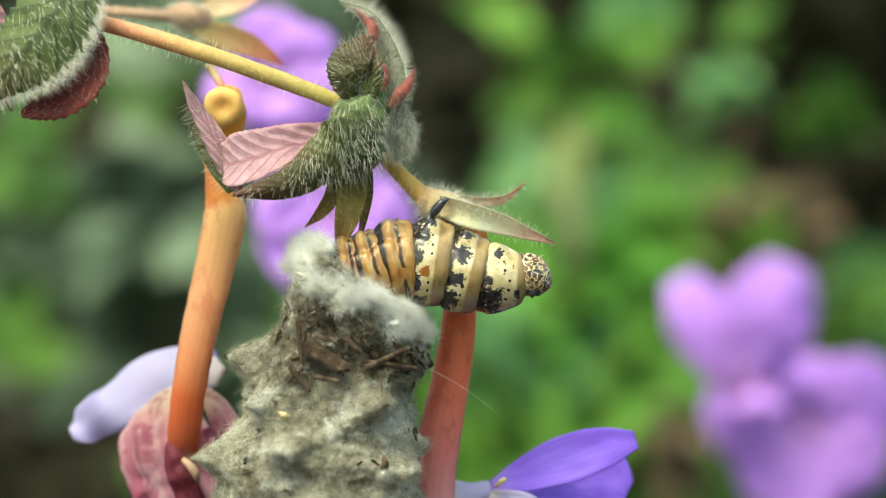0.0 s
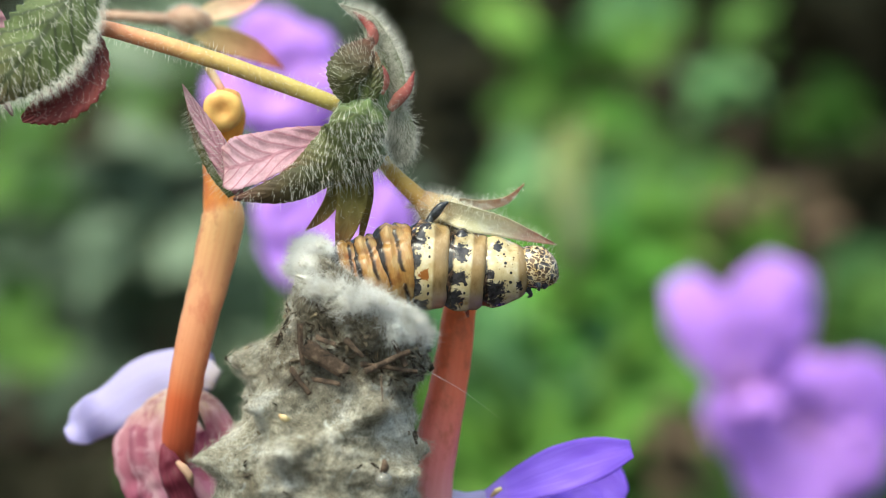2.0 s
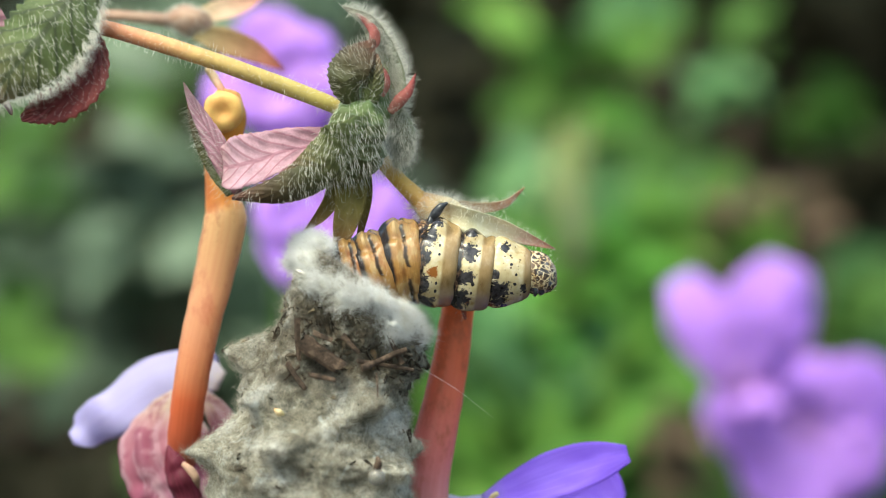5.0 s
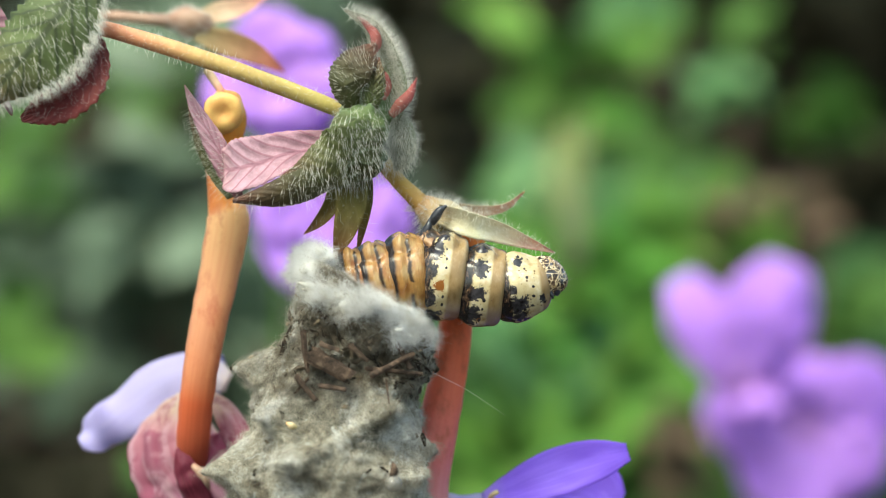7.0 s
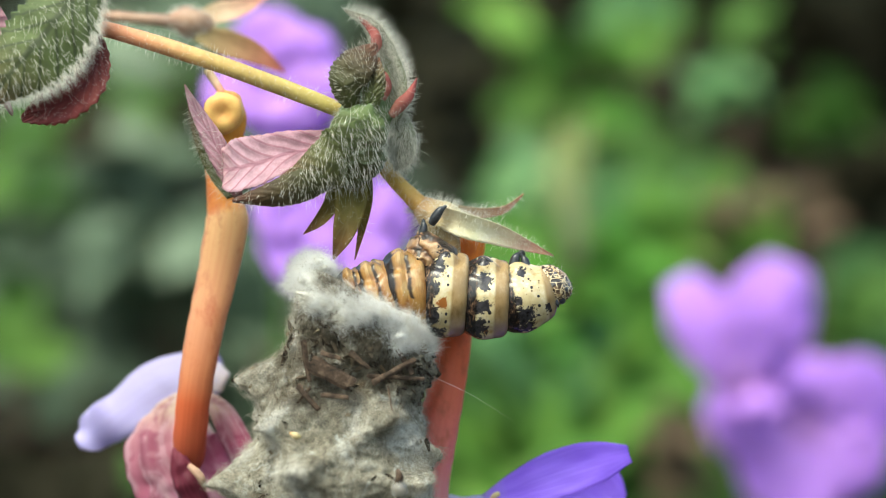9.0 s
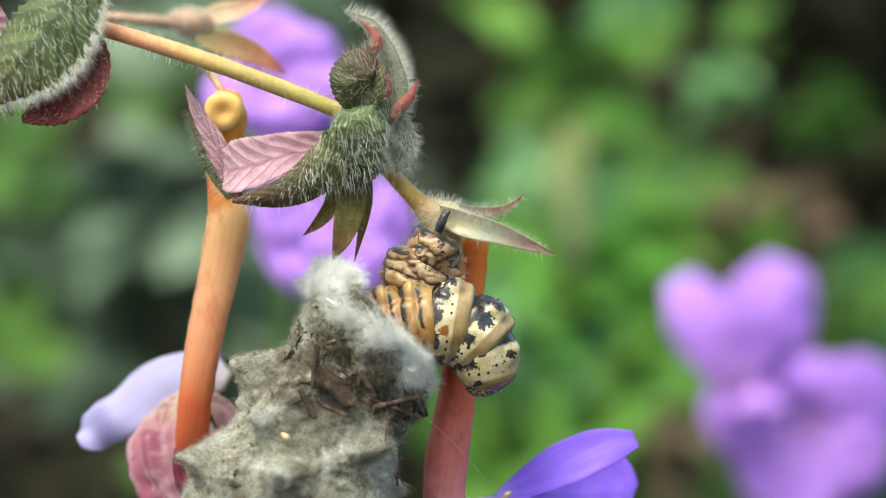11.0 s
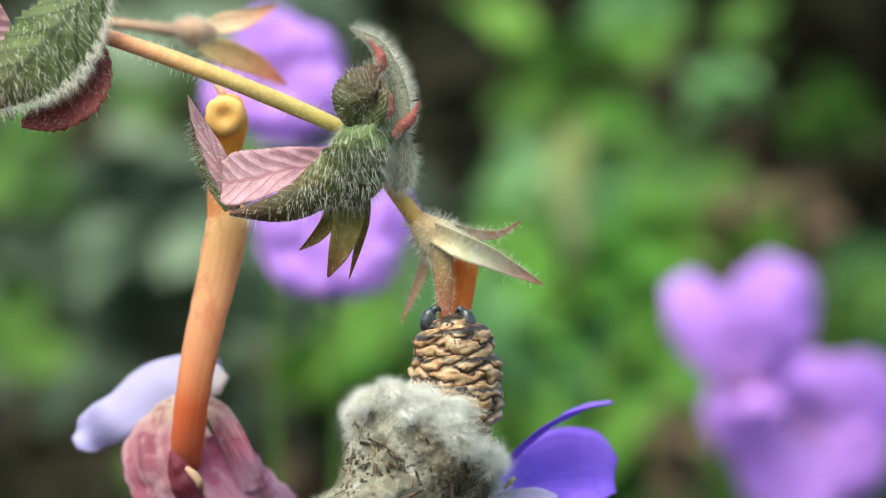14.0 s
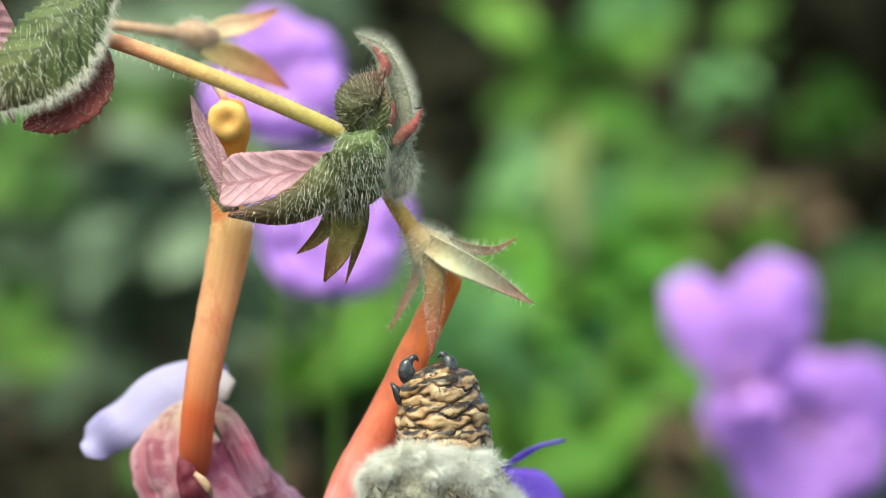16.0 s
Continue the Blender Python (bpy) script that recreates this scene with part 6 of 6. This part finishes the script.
    walk(upper_petal, [(t, Matrix.Rotation(radians(a), 4, Vector((0.95, 0, 0.32)))) for t, a in roll])

    # the caterpillar: where each ring stands, from the case to the head
    body = [
        (0, (-10.33, -3.05), (-7.78, -2.60), (-5.04, -1.59), (-1.72, -1.53), (1.98, -2.55), (6.12, -3.32), (9.69, -2.93)),
        (0.5, (-10.46, -3.18), (-7.91, -2.73), (-5.17, -1.66), (-1.85, -1.59), (1.98, -2.49), (6.25, -1.85), (9.57, -0.64)),
        (1, (-10.33, -3.37), (-7.78, -2.92), (-5.04, -1.85), (-1.85, -1.72), (1.98, -2.36), (6.12, -1.47), (8.99, 0.32)),
        (1.5, (-10.33, -3.69), (-7.78, -3.24), (-4.97, -2.23), (-1.72, -2.17), (2.17, -2.81), (6.31, -2.36), (9.95, -0.96)),
        (2, (-10.33, -3.56), (-7.78, -3.11), (-5.10, -2.04), (-1.91, -1.91), (2.10, -2.36), (6.25, -2.55), (10.46, -2.10)),
        (2.5, (-10.27, -3.30), (-7.72, -2.85), (-4.97, -1.79), (-1.66, -1.72), (2.30, -2.36), (6.25, -2.49), (10.59, -2.10)),
        (3, (-10.20, -3.18), (-7.65, -2.73), (-4.85, -1.59), (-1.40, -1.47), (2.49, -2.23), (6.25, -2.10), (10.59, -1.72)),
        (3.5, (-10.08, -3.18), (-7.53, -2.66), (-4.72, -1.53), (-1.21, -1.34), (2.61, -2.17), (6.12, -1.72), (10.59, -1.21)),
        (4, (-10.08, -3.05), (-7.53, -2.54), (-4.72, -1.34), (-1.28, -1.08), (2.30, -1.15), (5.61, -0.70), (9.57, -0.70)),
        (5.2, (-9.95, -3.30), (-7.40, -2.66), (-4.46, -1.53), (-0.77, -1.72), (3.19, -2.74), (7.14, -3.25), (10.59, -3.38)),
        (6.5, (-9.69, -3.56), (-7.14, -2.85), (-4.21, -1.72), (-0.26, -2.36), (4.08, -4.27), (8.29, -5.68), (11.35, -6.31)),
        (7, (-9.69, -4.32), (-7.14, -3.87), (-4.08, -3.12), (-0.13, -3.12), (4.21, -4.15), (8.74, -4.21), (11.35, -3.19)),
        (7.5, (-9.69, -4.32), (-7.14, -3.87), (-4.08, -3.06), (-0.26, -3.12), (3.70, -3.57), (8.16, -3.25), (11.10, -1.85)),
        (8, (-9.82, -4.71), (-7.27, -4.19), (-4.21, -3.25), (-0.51, -3.32), (3.95, -3.95), (9.06, -3.95), (11.73, -2.49)),
        (8.5, (-9.18, -5.73), (-6.63, -5.21), (-3.57, -4.34), (0.13, -4.46), (4.85, -5.23), (9.69, -4.85), (12.24, -3.51)),
        (9, (-9.50, -6.56), (-7.14, -5.98), (-4.08, -4.97), (0.13, -5.04), (4.72, -5.55), (9.31, -5.36), (11.86, -4.21)),
        (9.2, (-10.46, -6.11), (-8.10, -5.53), (-5.10, -4.53), (-0.89, -4.66), (3.70, -5.17), (8.16, -5.10), (10.84, -3.89)),
        (10.2, (-9.44, -7.53), (-7.27, -7.06), (-3.95, -5.93), (0.13, -6.31), (4.21, -7.33), (7.08, -9.50), (8.35, -10.78)),
        (11.3, (-8.20, -9.70), (-5.60, -9.40), (-2.70, -9.00), (0.45, -8.60), (3.35, -9.90), (4.40, -12.90), (3.95, -14.60)),
        (11.7, (-7.60, -10.60), (-5.20, -10.10), (-2.40, -9.50), (0.70, -8.90), (3.60, -10.00), (4.35, -13.00), (3.80, -14.80)),
        (12, (-6.20, -11.60), (-4.10, -10.80), (-1.50, -9.60), (1.20, -8.60), (3.60, -9.90), (4.20, -13.00), (3.80, -14.80)),
        (12.5, (-4.99, -12.69), (-3.08, -11.60), (-0.60, -9.80), (1.80, -8.20), (3.70, -9.70), (4.00, -12.90), (3.70, -14.70)),
        (13, (-5.40, -12.69), (-3.40, -11.60), (-0.90, -9.80), (1.60, -8.20), (3.40, -9.70), (3.70, -12.90), (3.40, -14.70)),
        (13.3, (-3.44, -17.79), (-2.49, -15.88), (-1.21, -13.33), (1.66, -11.29), (2.55, -12.69), (2.93, -14.22), (2.81, -15.88)),
        (13.9, (0.38, -22.26), (0.70, -20.34), (1.02, -17.79), (1.40, -14.48), (1.53, -15.24), (1.79, -16.52), (1.66, -18.11)),
        (14.5, (0.38, -24.81), (0.51, -22.90), (0.70, -20.98), (1.02, -17.79), (1.40, -16.20), (1.53, -18.11), (1.15, -20.03)),
        (15, (0.13, -26.08), (0.13, -24.17), (0.26, -22.26), (0.38, -19.39), (0.51, -18.11), (0.77, -20.34), (0.51, -22.26)),
        (15.5, (0.06, -28.00), (0.06, -26.08), (0.06, -23.66), (0.06, -20.66), (0.26, -19.39), (0.38, -21.62), (0.38, -23.53)),
        (16, (0.06, -27.36), (0.06, -25.45), (0.06, -22.90), (0.06, -20.03), (0.19, -18.75), (0.38, -20.98), (0.38, -22.90))]
    belly = [
        (0, (-1.72, 0.06), (-8.55, -7.91), (-9.18, -9.63), (-9.69, -11.42)), (4, (-1.34, 0.45), (-8.55, -7.78), (-9.18, -9.50), (-9.69, -11.29)), (6.5, (-1.21, -0.32), (-8.23, -8.23), (-8.86, -9.82), (-9.50, -11.54)),
        (7, (-1.02, -0.57), (-7.59, -8.55), (-8.23, -10.14), (-9.18, -11.93)), (8, (-1.40, -0.32), (-7.78, -8.55), (-8.55, -10.14), (-9.18, -11.93)), (8.5, (-1.53, -0.45), (-6.95, -9.50), (-7.59, -11.10), (-8.55, -12.82)),
        (9, (-1.28, -0.70), (-6.63, -9.38), (-7.40, -11.10), (-8.55, -12.82)), (9.2, (-2.04, -0.45), (-6.89, -8.86), (-7.78, -10.78), (-8.86, -12.82)), (10.2, (-1.53, -0.83), (-2.49, -3.51), (-3.95, -5.99), (-5.04, -8.55)),
        (11.3, (-1.10, -0.10), (-2.30, -2.70), (-2.40, -6.40), (-2.20, -8.60)), (11.7, (-1.15, -0.40), (-1.90, -3.20), (-1.90, -6.60), (-1.60, -9.30)), (12, (-1.20, -0.70), (-1.50, -3.50), (-1.10, -7.10), (-0.80, -10.30)), (12.5, (-1.25, -1.20), (-1.00, -4.10), (-0.40, -7.70), (-0.20, -11.40)),
        (13, (-1.40, -1.10), (-1.15, -4.00), (-0.60, -7.60), (-0.40, -11.30)), (13.3, (-1.34, -5.42), (-1.15, -8.23), (-0.77, -11.42), (-0.26, -14.86)), (13.9, (0.70, -9.60), (1.20, -11.10), (1.45, -14.10), (1.28, -17.20)),
        (14.5, (0.40, -10.50), (0.85, -11.80), (1.05, -14.80), (1.05, -17.90)), (15, (-0.60, -13.30), (-0.15, -14.60), (0.20, -17.50), (0.30, -20.50)), (15.5, (-0.95, -16.20), (-0.40, -17.40), (0.00, -20.20), (0.13, -23.00)),
        (16, (-1.00, -15.30), (-0.45, -16.50), (-0.05, -19.30), (0.06, -22.10))]
    home = ORIGIN[caterpillar.name]

    def behind(t):
        """How far the folded front of the body lies behind the belly."""
        return max(0.0, min(5.5, 6.0 * (t - 12.85)))

    for i, ob in enumerate(rings):
        rows = []
        for t, *spots in body:
            a, b = Vector(spots[max(i - 1, 0)]), Vector(spots[min(i + 1, 6)])
            lean = math.degrees(math.atan2(-(b - a).y, (b - a).x))
            lean += 38 if i == 6 else 0     # the head hangs
            y = behind(t) * (1 if i > 3 else 0.6) + max(0.0, 2.4 - abs(t - 12.6) * 2.0)
            rows.append((t, turn(spots[i][0] - home.x, spots[i][1] - home.z, y, lean)))
        walk(ob, rows)
    for i, ob in enumerate(folds):
        rows = []
        for t, *spots in belly:
            a, b = Vector(spots[min(i + 1, 3)]), Vector(spots[max(i - 1, 0)])
            lean = math.degrees(math.atan2((b - a).x, (b - a).y))
            rows.append((t, turn(spots[i][0] - home.x, spots[i][1] - home.z, ((0, 2.0, 5.2, 6.0)[i] if t < 11.5 else (0, 1.6, 4.0, 4.6)[i] if t < 11.8 else 0) if t > 9.2 else 0, lean)))
        walk(ob, rows)
    # legs: the two that clasp the calyx, then the pair near the head
    clasp = [
        [(0, (-2.04, 2.61), 30), (4, (-1.85, 2.61), 30), (6.5, (-2.04, 1.98), 30), (8.5, (-2.17, 1.85), 20), (9.2, (-2.42, 1.66), 10), (11.3, (-2.30, 1.02), 0), (12.5, (-2.55, 0.70), 0), (13, (-2.68, 0.83), 0), (13.3, (-2.42, -5.68), 0),
         (13.9, (-0.57, -10.78), 0), (14.5, (-0.26, -12.05), 0), (15, (-3.95, -14.29), -15), (15.5, (-4.97, -17.28), -20), (16, (-5.10, -16.52), -20)],
        [(0, (-0.64, 4.53), 40), (3.5, (-0.70, 4.02), 40), (4, (-0.70, 4.27), 40), (6.5, (-0.77, 3.64), 36), (8.5, (-0.70, 3.64), 34), (9.2, (-0.77, 3.57), 34), (11.3, (0.00, 2.74), 20), (12.5, (0.19, 2.49), 10), (13, (0.06, 2.49), 10), (13.3, (0.38, -5.99), 10),
         (13.9, (1.02, -10.78), 0), (14.5, (1.02, -12.05), 0), (15, (-0.26, -14.60), 0), (15.5, (-0.57, -17.47), 0), (16, (-0.57, -16.84), 0)],
        [(0, (-1.79, 0.06), 0), (4, (-1.53, 0.32), 0), (9.2, (-2.04, -1.53), 0), (11.3, (-1.66, -1.85), 0), (13, (-1.85, -2.17), 0), (13.3, (-2.04, -6.82), -10), (13.9, (-1.28, -8.35), 0), (14.5, (-1.53, -8.74), 0), (15, (-2.81, -11.54), -5), (15.5, (-3.57, -14.60), -5), (16, (-3.70, -13.97), -5)],
        [(0, (-1.53, 0.06), 0), (4, (-1.28, 0.32), 0), (9.2, (-1.79, -1.53), 0), (11.3, (-0.89, -1.85), 0), (13, (-1.02, -2.17), 0), (13.3, (0.06, -6.63), 10), (13.9, (2.42, -8.48), 0), (14.5, (2.10, -8.74), 0), (15, (1.02, -11.42), 3), (15.5, (0.51, -14.35), 3), (16, (0.38, -13.58), 3)]]
    front = [
        [(0, (6.12, -3.44), 100), (1.5, (7.08, -3.44), 100), (2, (8.35, -4.27), 105), (3, (9.06, -4.53), 110), (3.5, (9.31, -4.27), 110), (4, (8.55, -4.08), 115), (5.2, (7.40, -3.76), 90), (6.5, (7.72, -5.36), 40), (7.5, (7.72, -3.12), 0), (8, (8.99, -1.34), -5),
         (8.5, (9.31, -1.85), 0), (9.2, (7.72, -2.17), 10), (10.2, (6.12, -8.23), 60), (11.3, (4.21, -12.05), 90), (13, (4.08, -12.69), 90), (14.5, (1.40, -18.43), 90), (16, (0.26, -21.62), 90)],
        [(0, (6.76, -3.44), 80), (1.5, (7.40, -3.12), 80), (2.5, (10.27, -2.49), 90), (3, (11.10, -2.87), 95), (3.5, (11.35, -2.74), 95), (4, (10.27, -2.87), 115), (5.2, (8.04, -3.76), 90), (6.5, (7.72, -5.36), 40), (7.5, (7.72, -3.12), 0), (8, (7.72, -3.12), 0),
         (8.5, (7.40, -3.12), 0), (9.2, (9.31, -2.17), 15), (10.2, (6.12, -8.23), 60), (11.3, (4.21, -12.05), 90), (13, (4.08, -12.69), 90), (14.5, (1.40, -18.43), 90), (16, (0.26, -21.62), 90)]]
    for ob, rows in zip(legs, clasp + front):
        deep = 0 if rows in clasp else 1
        walk(ob, [(t, turn(p[0] - home.x, p[1] - home.z, behind(t) if deep else -0.8, a)) for t, p, a in rows])


motions()
